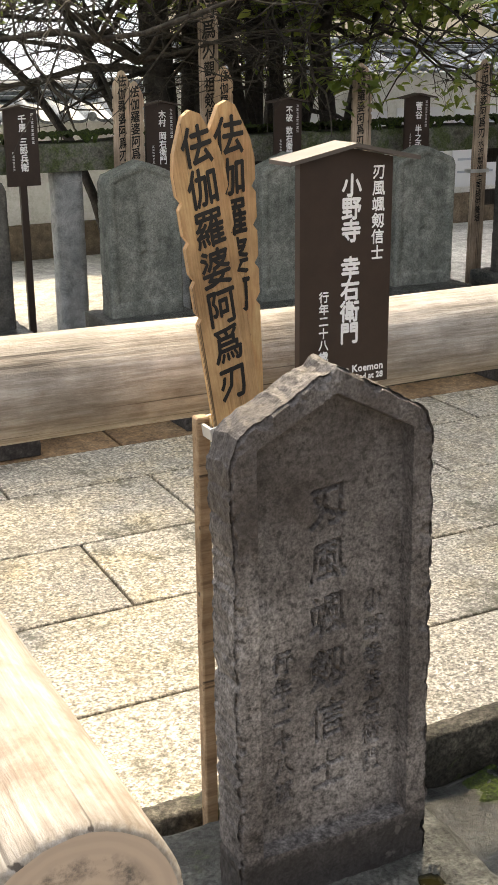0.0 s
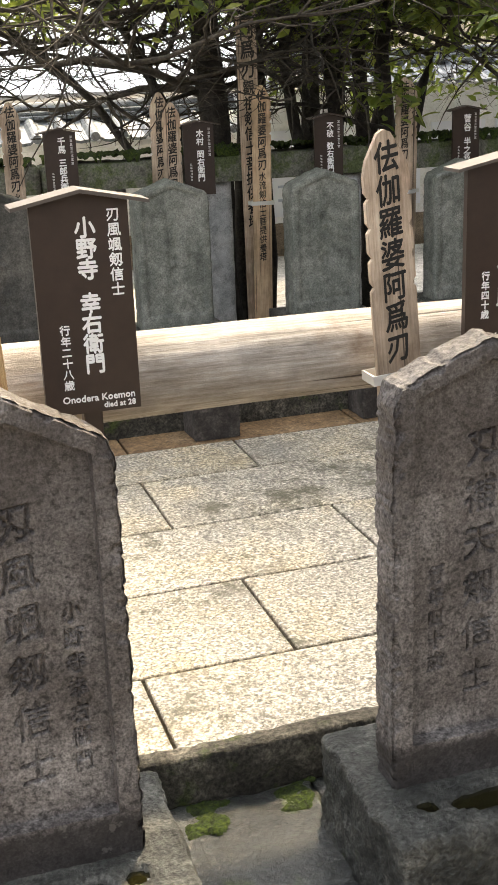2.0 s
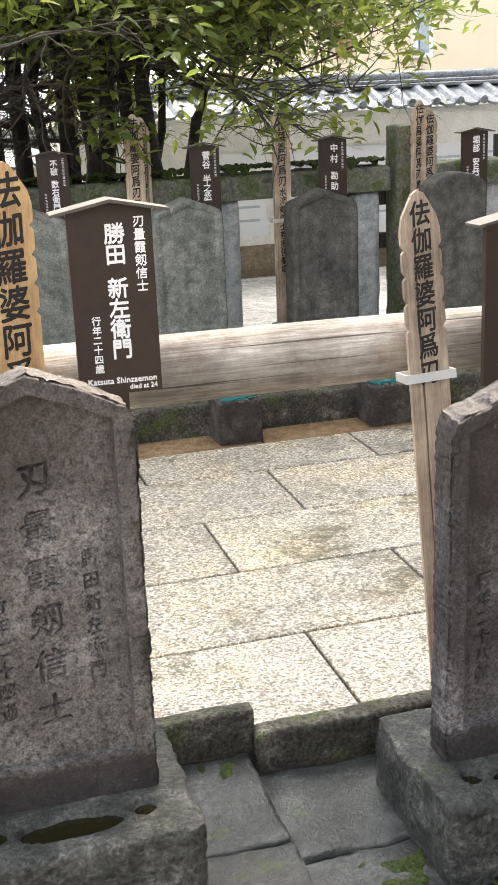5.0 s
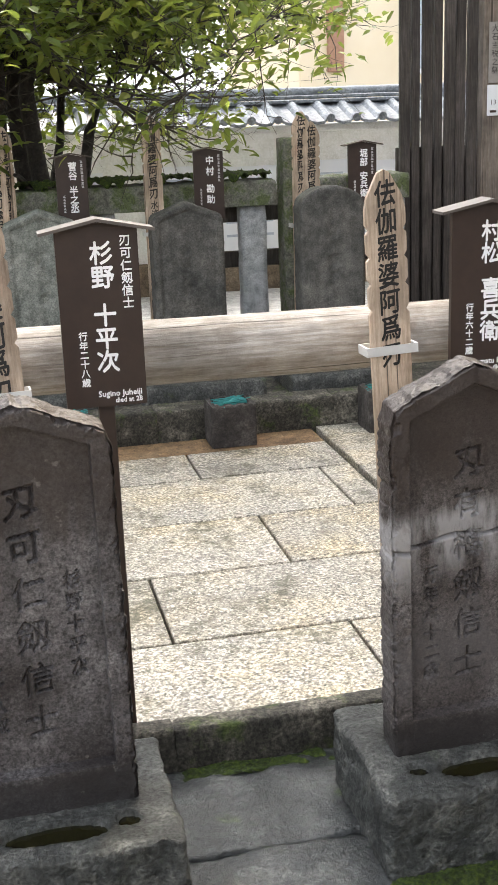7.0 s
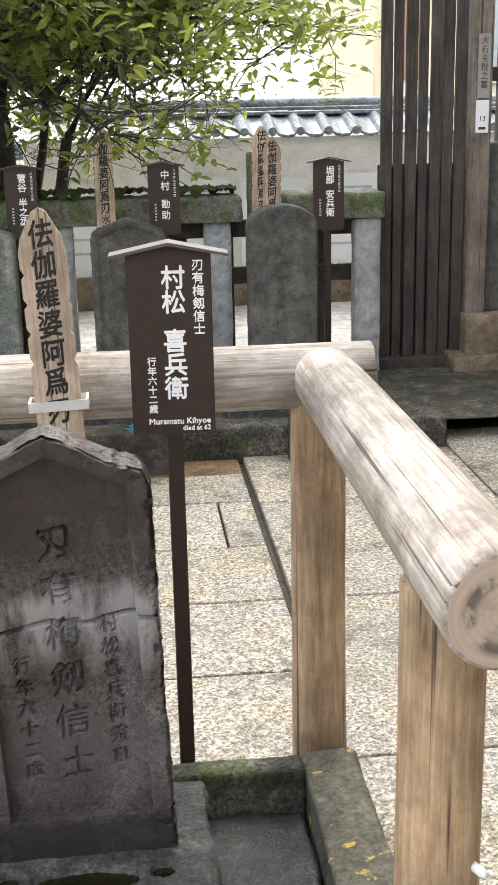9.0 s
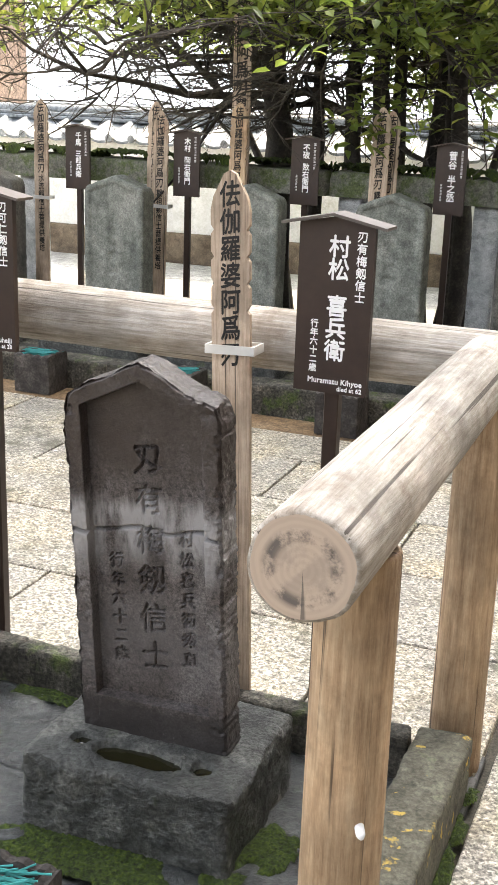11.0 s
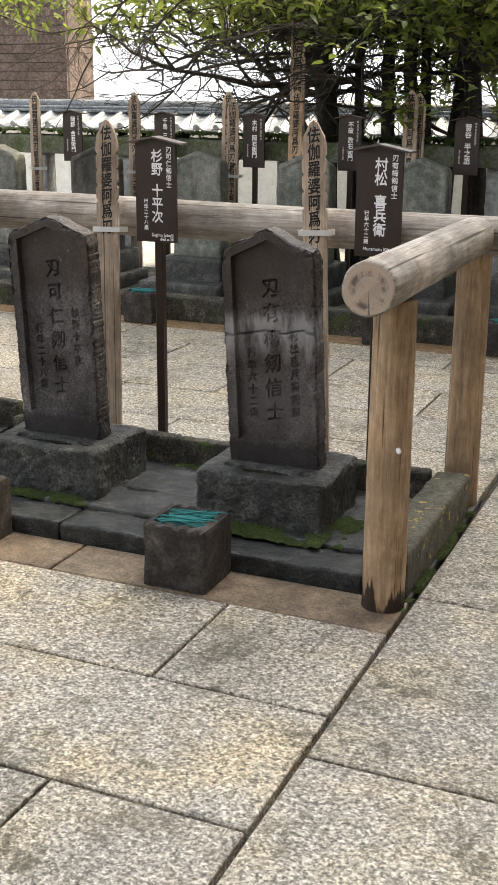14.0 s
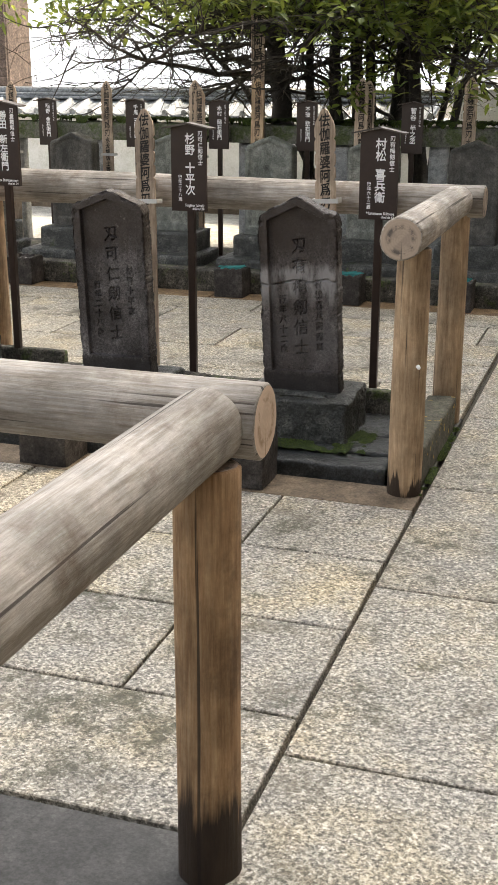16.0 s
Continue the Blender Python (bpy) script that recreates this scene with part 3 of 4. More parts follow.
def course(y0, y1, first, length, lo, hi):
    cuts = sorted({lo, hi, *(first + length * k for k in range(-12, 12) if lo + 0.06 < first + length * k < hi - 0.06)})
    for a, b in zip(cuts, cuts[1:]):
        slab(a, b, y0, y1)


# ---------- graves in the near row ----------
def basin(x, y):
    """How deep the offering hollows sink into a base's top."""
    d = max(0.0, 1 - ((abs(x) / 0.088) ** 2.6 + (abs(y + 0.098) / 0.03) ** 2.2))
    dip = 0.022 * min(1.0, d * 5)
    for sx in (-0.122, 0.122):
        r = math.hypot(x - sx, y + 0.085)
        dip = max(dip, 0.03 * min(1.0, max(0.0, (0.021 - r) / 0.004)))
    return dip


def grave(x, lift, w, apex, shoulder, main, left, right, seed, label, lean=0.0, crack=None, tip=-0.6):
    root = thing("gravestone", pose(x, 1.22, 0.045, 0, 0, 0), label, "gravestone", "graves of the near row")
    h = 0.17 + lift
    base = part("base", rough_box(0.415, 0.34, h, 0.0058, 0.008, 0.014, seed, basin), BASE_STONE, root, "rough mossy stone base with an oval water hollow", smooth=True)
    bm = bmesh.new()
    bmesh.ops.create_circle(bm, cap_ends=True, segments=32, radius=1)
    for v in bm.verts:
        v.co = Vector((v.co.x * 0.09, v.co.y * 0.032 - 0.098, h - 0.011))
    part("water", bm, WATER, base, "dark still rainwater")
    for sx in (-0.122, 0.122):
        bm = bmesh.new()
        bmesh.ops.create_circle(bm, cap_ends=True, segments=16, radius=0.022)
        for v in bm.verts:
            v.co += Vector((sx, -0.085, h - 0.012))
        part("water", bm, WATER, base)
    n = len(main)
    step = (shoulder - 0.2) / n
    col = brushed(column(main, 0.061, 0.0, step / 0.061), 0.95, 0.13)
    texts = [(*col, 0.0, shoulder - 0.085)]
    s2 = 0.033
    texts.append((*brushed(column(left, s2, 0.0, 1.15), 0.9, 0.13), -w * 0.235, shoulder - 0.30))
    texts.append((*brushed(column(right, s2, 0.0, 1.2), 0.9, 0.13), w * 0.235, shoulder - 0.24))
    me = headstone_mesh("headstone", w, apex, shoulder, 0.066, HEADSTONE_BLOOM if crack else HEADSTONE if x < 2.5 else HEADSTONE_DARK, texts=texts, seed=seed, crack=crack)
    part_mesh("headstone", me, root, pose(0, -0.035, h - 0.003, tip, lean, 0), "weathered dark andesite slab with carved writing")
    return root


LIFT = 0.078
GRAVES = [
    (0.566, LIFT, 0.291, 0.725, 0.652, "刄風颯剱信士", "行年二十八逝", "小野寺幸右衛門", 3.1, 0.6),
    (1.279, LIFT, 0.318, 0.735, 0.672, "刄補天剱信士", "行年四十歳", "前原伊助宗房", 5.7, 0.5),
    (2.016, LIFT, 0.320, 0.742, 0.678, "刄量霞剱信士", "行年二十四逝", "勝田新左衛門", 8.3, 0.2),
    (2.858, 0.0, 0.298, 0.728, 0.672, "刄可仁剱信士", "行年二十八歳", "杉野十平次", 11.9, -0.7),
    (3.622, 0.0, 0.298, 0.728, 0.662, "刄有梅剱信士", "行年六十二歳", "村松喜兵衛秀直", 14.2, -1.8),
]
for gx, lift, w, apex, shoulder, main, left, right, seed, lean in GRAVES:
    grave(gx, lift, w, apex, shoulder, main, left, right, seed, "dark weathered gravestone with carved characters on a mossy base" if gx < 3.5 else "dark cracked and mended gravestone with a pale stain", lean, None if gx < 3.5 else 0.415, -2.4 if gx < 1 else -0.6 if gx < 2.5 else 2.6)


# ---------- name signs ----------
def sign(x, y, top, main, title, age, latin, years, foot, pale_roof, group, scale=1.0, turn=0.0):
    root = thing("grave_sign", pose(x, y, foot, 0, 0, turn), "dark brown wooden name sign with white characters on a post", "sign", group)
    w, h = 0.147 * scale, 0.322 * scale
    z1 = top - foot - 0.004
    z0 = z1 - h
    gable = 0.013 * scale
    part("board", outline_slab([(-w / 2, z0), (w / 2, z0), (w / 2, z1 - 0.002), (0, z1 + gable), (-w / 2, z1 - 0.002)], 0.014), SIGN_BROWN, root)
    rw, e = 0.102 * scale, 0.0055
    prof = [(-rw, z1 - 0.006), (0, z1 + gable + 0.002), (rw, z1 - 0.006), (rw, z1 - 0.006 + e), (0, z1 + gable + 0.002 + e), (-rw, z1 - 0.006 + e)]
    bm = outline_slab(prof, 0.062)
    for v in bm.verts:
        v.co.y -= 0.026
    part("roof", bm, SIGN_ROOF if pale_roof else SIGN_ROOF_DARK, root, "thin gabled rain cap")
    part("post", box(0.03, 0.026, z1 - 0.03, 0.002, (0, 0.028, (z1 - 0.03) / 2)), SIGN_BROWN, root)
    zt = z1 - 0.012 * scale
    if main:
        first, _, last = main.partition(" ")
        n = len(first) + len(last)
        pitch = min(0.054, 0.238 / (n + 0.62)) * scale
        glyph = min(0.043 * scale, pitch * 1.04)
        text_part("family_writing", column(first, glyph, 0.022, pitch / glyph), 0.006 * scale, zt - 0.012, -0.0012, WHITE_PAINT, root, 0.0016 * scale)
        text_part("given_writing", column(last, glyph, 0.022, pitch / glyph), 0.006 * scale, zt - 0.012 - (len(first) + 0.62) * pitch, -0.0012, WHITE_PAINT, root, 0.0016 * scale)
    if title:
        text_part("title_writing", column(title, 0.0215 * scale, 0.018, 1.04), 0.05 * scale, zt, -0.0012, WHITE_PAINT, root, 0.0007 * scale)
    if age:
        text_part("age_writing", column(age, 0.0165 * scale, 0.016, 1.04), -0.036 * scale, z0 + 0.14 * scale, -0.0012, WHITE_PAINT, root, 0.0007 * scale)
    if latin:
        text_part("latin_writing", lettering(latin, 0.0152 * scale, 1.0, "RIGHT", 0.016), 0.065 * scale, z0 + 0.031 * scale, -0.0012, WHITE_PAINT, root, 0.0007 * scale)
        text_part("years_writing", lettering(years, 0.0125 * scale, 1.0, "RIGHT", 0.016), 0.065 * scale, z0 + 0.0165 * scale, -0.0012, WHITE_PAINT, root, 0.0007 * scale)
    return root


def bars(root, x, z0, z1, size, y=-0.0012):
    bm = bmesh.new()
    z = z1
    while z > z0:
        for k in range(3):
            q = bmesh.ops.create_cube(bm, size=1)["verts"]
            for v in q:
                v.co = Vector((x + v.co.x * size * (0.9 if k != 1 else 0.6), y + v.co.y * 0.0006, z - size * (0.2 + 0.3 * k) + v.co.z * size * 0.13))
        z -= size * 1.25
    part("small_writing", bm, WHITE_PAINT, root)


NEAR_SIGNS = [
    (0.737, 1.472, 1.235, "小野寺 幸右衛門", "刃風颯剱信士", "行年二十八歳", "Onodera Koemon", "died at 28", 0.0),
    (1.508, 1.555, 1.236, "前原 伊助", "刃補天剱信士", "行年四十歳", "Maebara Isuke", "died at 40", -2.0),
    (2.214, 1.512, 1.234, "勝田 新左衛門", "刃量霞剱信士", "行年二十四歳", "Katsuta Shinzaemon", "died at 24", -2.0),
    (3.034, 1.545, 1.156, "杉野 十平次", "刃可仁剱信士", "行年二十八歳", "Sugino Juheiji", "died at 28", 0.0),
    (3.806, 1.570, 1.150, "村松 喜兵衛", "刃有梅剱信士", "行年六十二歳", "Muramatu Kihyoe", "died at 62", -2.0),
]
for sx, sy, top, main, title, age, latin, years, turn in NEAR_SIGNS:
    sign(sx, sy, top, main, title, age, latin, years, 0.02, True, "signs of the near row", 1.02, turn)


# ---------- memorial boards ----------
def memorial_board(x, y, apex, chars, mat, group, w=0.084, foot=0.02, lean=0.0, turn=0.0, char=0.05, bracket=0.86, second="", stake=None, tip=0.0):
    x -= (apex - foot) * math.tan(radians(lean))
    root = thing("memorial_board", pose(x, y, foot, 0, 0, turn), "tall notched cedar memorial board brushed with black characters", "memorial board", group)
    h = apex - foot
    a = w / 2
    side = [(0.012, h - 0.006), (a * 0.86, h - 0.05), (a, h - 0.075)]
    z = h - 0.115
    for k in range(4):
        side += [(a, z + 0.012), (a * 0.84, z + 0.002), (a, z - 0.006)]
        z -= 0.052
    side += [(a * 0.97, 0.0)]
    pts = [(0, h)] + side + [(-p, q) for p, q in side[::-1]]
    pts = pts[::-1]
    m = pose(0, 0, 0, tip, lean, 0)
    board = part("board", outline_slab(pts, 0.011), mat, root, at=m)
    text_part("brush_writing", brushed(column(chars, char, 0.02, 1.0)), 0.0, h - 0.022, -0.0012, INK, board, char * 0.03)
    if second:
        text_part("fine_writing", brushed(column(second, char * 0.8, 0.0, 1.0)), 0.0, h - 0.027 - char * len(chars), -0.0012, INK, board, char * 0.02)
    if bracket:
        zb = bracket - foot
        bm = bmesh.new()
        for cx, cy, sx, sy in ((0, -0.006, w + 0.024, 0.004), (-(w / 2 + 0.01), 0.02, 0.004, 0.05), (w / 2 + 0.01, 0.02, 0.004, 0.05), (0, 0.046, w + 0.024, 0.004)):
            for v in bmesh.ops.create_cube(bm, size=1)["verts"]:
                v.co = Vector((cx + v.co.x * sx, cy + v.co.y * sy, zb + v.co.z * 0.018))
        part("strap", bm, BRACKET, board, "pale metal strap round the board")
        part("stake", box(0.02, 0.02, zb, 0.002, ((stake - x) if stake else 0.0, 0.032, zb / 2)), POST_WOOD, root, at=None if stake else m)
    return root


BRUSH = "佉伽羅婆阿爲刃"
NB = "boards of the near row"
memorial_board(0.491, 1.455, 1.316, BRUSH, CEDAR_NEW, NB, 0.074, lean=-8.6, char=0.0535, bracket=0.885, stake=0.512)
memorial_board(0.556, 1.48, 1.312, BRUSH, CEDAR_NEW, NB, 0.076, lean=-2.0, char=0.0535, bracket=0)
memorial_board(1.284, 1.58, 1.306, BRUSH, CEDAR_GREY, NB, 0.086, lean=-4.2, char=0.056, bracket=0.87)
memorial_board(2.048, 1.60, 1.318, BRUSH, CEDAR_NEW, NB, 0.092, lean=0.8, char=0.067, bracket=0.87)
memorial_board(2.828, 1.475, 1.226, BRUSH, CEDAR_GREY, NB, 0.084, lean=-2.2, char=0.052, bracket=0.86, tip=-5.0)
memorial_board(3.586, 1.545, 1.232, BRUSH, CEDAR_GREY, NB, 0.082, lean=-2.4, char=0.052, bracket=0.884, tip=-0.9)


# ---------- log fences ----------
def fence(name, label):
    return thing(name, pose(0, 0, 0), label, "log fence", "log fences round the graves")


def add_log(owner, name, a, b, r0, r1, mat, end_mat, seed, roll=0.0):
    a, b = Vector(a), Vector(b)
    d = b - a
    m = Matrix.Translation(a) @ d.to_track_quat("X", "Z").to_matrix().to_4x4() @ pose(0, 0, 0, roll)
    return part_mesh(name, log_mesh(name, d.length, r0, r1, mat, end_mat, seed), owner, m)


near_fence = fence("log_fence", "weathered peeled-log fence with posts round the graves")
add_log(near_fence, "rail", (-0.15, 1.735, 0.888), (4.20, 1.70, 0.886), 0.083, 0.062, LOG, LOG_END, 1.3)
add_log(near_fence, "side_rail", (4.10, 0.572, 0.885), (4.10, 1.652, 0.888), 0.066, 0.062, LOG, LOG_END, 7.7)
add_log(near_fence, "side_rail", (0.035, 0.60, 0.885), (0.02, 1.67, 0.888), 0.068, 0.064, LOG, LOG_END, 9.1)
for k, (px, py, ph, r) in enumerate(((4.10, 0.80, 0.83, 0.056), (4.095, 1.70, 0.84, 0.055), (2.02, 1.725, 0.83, 0.05), (0.03, 1.735, 0.83, 0.052), (0.035, 0.82, 0.83, 0.055))):
    add_log(near_fence, "post", (px, py, -0.12 if k == 0 else -0.02), (px, py, ph), r * 1.04, r * 0.97, FOOT_POST if k == 0 else POST_WOOD, LOG_END, 20 + k * 3.3)
vs, fs = tube([(4.128, 0.775, 0.452), (4.142, 0.742, 0.452), (4.145, 0.735, 0.453)], [0.007, 0.0065, 0.004], 12)
part_mesh("peg", mesh_from("peg", vs, fs, PAPER, smooth=True), near_fence, label="small white peg in the post")

south_fence = fence("log_fence", "weathered log fence corner with a damp-footed post")
add_log(south_fence, "rail", (1.2, -1.13, 0.812), (4.216, -1.12, 0.812), 0.07, 0.066, LOG, LOG_END_PALE, 31.0)
add_log(south_fence, "side_rail", (4.135, -1.19, 0.815), (4.13, -2.45, 0.815), 0.066, 0.07, LOG, LOG_END_PALE, 35.0)
add_log(south_fence, "post", (4.156, -1.25, -0.02), (4.15, -1.222, 0.76), 0.058, 0.056, WET_POST, LOG_END, 41.0)


# ---------- kerbs and inner floor ----------
def kerb_row(name, label, stones, mat, rough=0.0045):
    root = thing(name, pose(0, 0, 0), label, "kerb", kind="structure")
    for k, (x0, x1, y0, y1, h) in enumerate(stones):
        part("kerb_stone", rough_box(x1 - x0 + 0.004, y1 - y0 - 0.004, h + 0.03, 0.011, rough, 0.007, 50 + k * 2.7), mat, root, at=pose((x0 + x1) / 2, (y0 + y1) / 2, -0.03), smooth=True)
    return root


kerb_row("kerb_north", "mossy dark stone kerb behind the near graves", [
    (-0.1, 0.62, 1.535, 1.588, 0.198), (0.62, 1.64, 1.53, 1.58, 0.2), (1.64, 2.44, 1.525, 1.574, 0.198),
    (2.44, 3.12, 1.502, 1.56, 0.15), (3.12, 4.03, 1.502, 1.56, 0.148)], KERB_STONE)
kerb_row("kerb_east", "stone kerb spotted with yellow lichen", [(4.035, 4.145, 0.86, 1.60, 0.13)], LICHEN_KERB)
kerb_row("kerb_west", "mossy stone kerb at the fence corner", [(-0.06, 0.06, 0.86, 1.53, 0.19)], KERB_STONE)
inner = thing("floor_graves", pose(0, 0, 0), "damp dark flagstones between the graves", "floor", kind="structure")
flat("ground_graves", 0.05, 4.04, 0.86, 1.51, 0.022, JOINT, "dark wet soil in the joints between flagstones")
for x0, x1, y0, y1, top in ((0.06, 1.1, 1.215, 1.525, 0.105), (1.1, 2.42, 1.215, 1.525, 0.105), (0.06, 1.4, 1.0, 1.215, 0.103), (1.4, 2.42, 1.0, 1.215, 0.104),
                            (2.42, 2.85, 1.205, 1.5, 0.058), (2.85, 4.03, 1.205, 1.5, 0.058), (2.42, 2.75, 1.0, 1.205, 0.057), (2.75, 4.03, 1.0, 1.205, 0.058)):
    part("flagstone", rough_box(x1 - x0 - 0.004, y1 - y0 - 0.004, top, 0.0105, 0.006, 0.006, 70 + x0 * 3 + y0), FLAG, inner, at=pose((x0 + x1) / 2, (y0 + y1) / 2, 0.001), smooth=True)
cuts = [0.06, 1.1, 2.2, 3.05, 4.03]
for a, b in zip(cuts, cuts[1:]):
    part("flagstone", rough_box(b - a - 0.006, 0.15, 0.06, 0.012, 0.007, 0.008, 90 + a * 3), FLAG, inner, at=pose((a + b) / 2, 0.922, -0.008), smooth=True)
strip = thing("pavement_strip", pose(0, 0, 0), "worn brown concrete strip in front of the graves", "pavement", kind="structure")
for a, b in ((-0.5, 0.9), (0.9, 2.0), (2.0, 3.15), (3.15, 4.165)):
    slab(a, b, 0.635, 0.845, -0.002, CONCRETE, strip, "concrete_strip")
slab(4.04, 4.16, 0.845, 1.76, -0.006, DARK_CONCRETE, strip, "concrete_strip")
for a in range(7):
    slab(-2.6 + 0.965 * a, -1.635 + 0.965 * a, 3.90, 4.115, -0.003, RUST, strip, "concrete_strip")
slab(1.0, 4.17, -2.6, -1.165, -0.004, DARK_CONCRETE, strip, "concrete_strip")


# ---------- moss ----------
def moss_patch(x0, x1, y0, y1, z, seed, cover=0.0, height=0.010, step=0.004):
    nx, ny = int((x1 - x0) / step), int((y1 - y0) / step)
    keep, verts, faces = {}, [], []

    def level(i, j):
        u, v = i / nx, j / ny
        edge = min(1.0, 5 * min(u, 1 - u, v * 1.0, 1 - v))
        return noise.noise((i * step * 9 + seed, j * step * 9, seed)) + 0.5 * noise.noise((i * step * 30, j * step * 30, seed)) + cover - (1 - edge) * 0.7

    for i in range(nx):
        for j in range(ny):
            if level(i + 0.5, j + 0.5) > 0:
                ids = []
                for a, b in ((i, j), (i + 1, j), (i + 1, j + 1), (i, j + 1)):
                    if (a, b) not in keep:
                        lv = max(0.0, level(a, b))
                        keep[a, b] = len(verts)
                        verts.append((x0 + a * step, y0 + b * step, z - 0.002 + min(1.0, lv * 4) * height * (0.8 + 0.5 * noise.noise((a * 0.9, b * 0.9, seed)))))
                    ids.append(keep[a, b])
                faces.append(ids)
    return mesh_from("moss", verts, faces, MOSS, smooth=True)


for k, (x0, x1, y0, y1, cover) in enumerate((
        (0.82, 1.12, 1.42, 1.53, 0.2), (1.44, 1.80, 1.14, 1.53, 0.12), (2.22, 2.41, 1.42, 1.525, 0.1), (3.06, 3.46, 1.45, 1.502, 0.5), (2.62, 3.08, 0.98, 1.06, 0.25),
        (3.36, 3.86, 0.95, 1.08, 0.75), (3.80, 3.92, 0.98, 1.3, 0.4), (2.46, 2.68, 0.98, 1.2, 0.0), (1.0, 1.5, 1.0, 1.06, 0.3), (1.44, 1.80, 1.46, 1.53, 0.6), (0.08, 0.36, 1.42, 1.53, 0.2))):
    tagged(new("moss", moss_patch(x0, x1, y0, y1, 0.0585 if x0 > 2.45 else 0.1055, 3.3 * k, cover)), "bright green moss on the damp flagstones", "moss", kind="stuff")
tagged(new("moss", moss_patch(4.142, 4.18, 0.75, 1.7, -0.0015, 77, 0.15, 0.015)), "green moss along the foot of the kerb", "moss", kind="stuff")


# ---------- incense boxes ----------
def groove(x, y):
    inner_part = abs(x) < 0.07 and abs(y) < 0.062
    return (0.028 if inner_part else 0.0) + (0.006 if (int((x + 1) / 0.022) % 2 and abs(x) < 0.088) else 0.0)


def incense_box(x, y, foot, group, seed, w=0.19, d=0.18, h=0.185, sticks=True):
    root = thing("incense_box", pose(x, y, foot, 0, 0, 2 * noise.noise((seed, 0, 0))), "dark chipped stone incense box standing before a grave", "incense box", group)
    part("block", rough_box(w, d, h, 0.0105, 0.0035, 0.008, seed, groove), STICK_HOLDER, root, smooth=False)
    part("ash_bed", box(0.128, 0.114, 0.008, 0.002, (0, 0, h - 0.026)), ASH, root, "pale grey bed of incense ash")
    if sticks:
        rng = random.Random(int(seed * 10))
        verts, faces = [], []
        for _ in range(46):
            a, cx, cy = rng.gauss(0.35, 0.4), rng.uniform(-0.03, 0.03), rng.uniform(-0.045, 0.045)
            L = rng.uniform(0.045, 0.075)
            z = h - 0.012 + rng.uniform(0, 0.016)
            p = Vector((math.cos(a) * L, math.sin(a) * L * 0.8, rng.uniform(-0.006, 0.006)))
            c = Vector((cx, cy, z))
            vs, fs = tube([c - p, c + p], [0.0019, 0.0019], 5)
            o = len(verts)
            verts += vs
            faces += [[i + o for i in f] for f in fs]
        ob = new("incense_sticks", mesh_from("incense_sticks", verts, faces, STICK))
        ob.matrix_world = pose(x, y, foot)
        tagged(ob, "heap of thin teal incense sticks in a stone box", "incense", group + " incense", "stuff")


incense_box(3.545, 0.742, 0.0, "incense boxes of the near row", 2.2)
incense_box(2.80, 0.742, 0.0, "incense boxes of the near row", 4.4)

# ---------- far row ----------
FAR = "graves of the far row"
far_kerb = kerb_row("kerb_far", "mossy dark stone kerb under the far graves", [(-1.2 + 0.78 * k, -0.42 + 0.78 * k, 4.12, 4.27, 0.13) for k in range(8)], KERB_STONE)
flat("ground_far", -6, 12, 4.25, 5.4, 0.085, KERB_STONE, "dark earth and stone between the far graves")


def far_grave(x, kind, seed, w=0.325, apex=0.65, y=4.64, top=0.30):
    root = thing("gravestone", pose(x, y, 0.08), "green-grey gravestone with a gabled top on a low base" if kind == "green" else "dark grey gravestone with a worn top on a low base", "gravestone", FAR)
    mat = FAR_STONE if kind == "green" else FAR_DARK
    part("step", rough_box(0.56, 0.5, 0.09, 0.03, 0.005, 0.012, seed + 1), BASE_STONE, root, at=pose(0, -0.02, 0), smooth=True)
    part("base", rough_box(0.43, 0.34, top - 0.165, 0.022, 0.005, 0.012, seed), BASE_STONE, root, at=pose(0, 0.06, 0.088), smooth=True)
    me = headstone_mesh("headstone", w, apex, apex - (0.06 if kind != "round" else 0.09), 0.12, mat, 0.036, 0.06, 0.0075, seed=seed, chip=0.004, rounded=kind == "round", recess=0.008,
                        texts=[(*column("刃霊道剱信士", 0.055, 0.01, 1.1), 0.0, apex - 0.13)])
    part_mesh("headstone", me, root, pose(0, 0, top - 0.082))


for k, (x, kind) in enumerate(((-0.55, "dark"), (0.18, "green"), (0.93, "dark"), (1.675, "green"), (2.385, "green"), (3.09, "green"), (3.745, "dark"), (4.425, "round"))):
    far_grave(x, kind, 60 + 4.1 * k, 0.33 if kind != "round" else 0.31, 0.65 if kind != "round" else 0.685)
for k, bx in enumerate((0.15, 0.87, 1.63, 2.35, 3.1, 3.775, 4.455)):
    incense_box(bx, 4.02, 0.0, "incense boxes of the far row", 12.1 + k, 0.19, 0.17, 0.18, sticks=bx > 1)

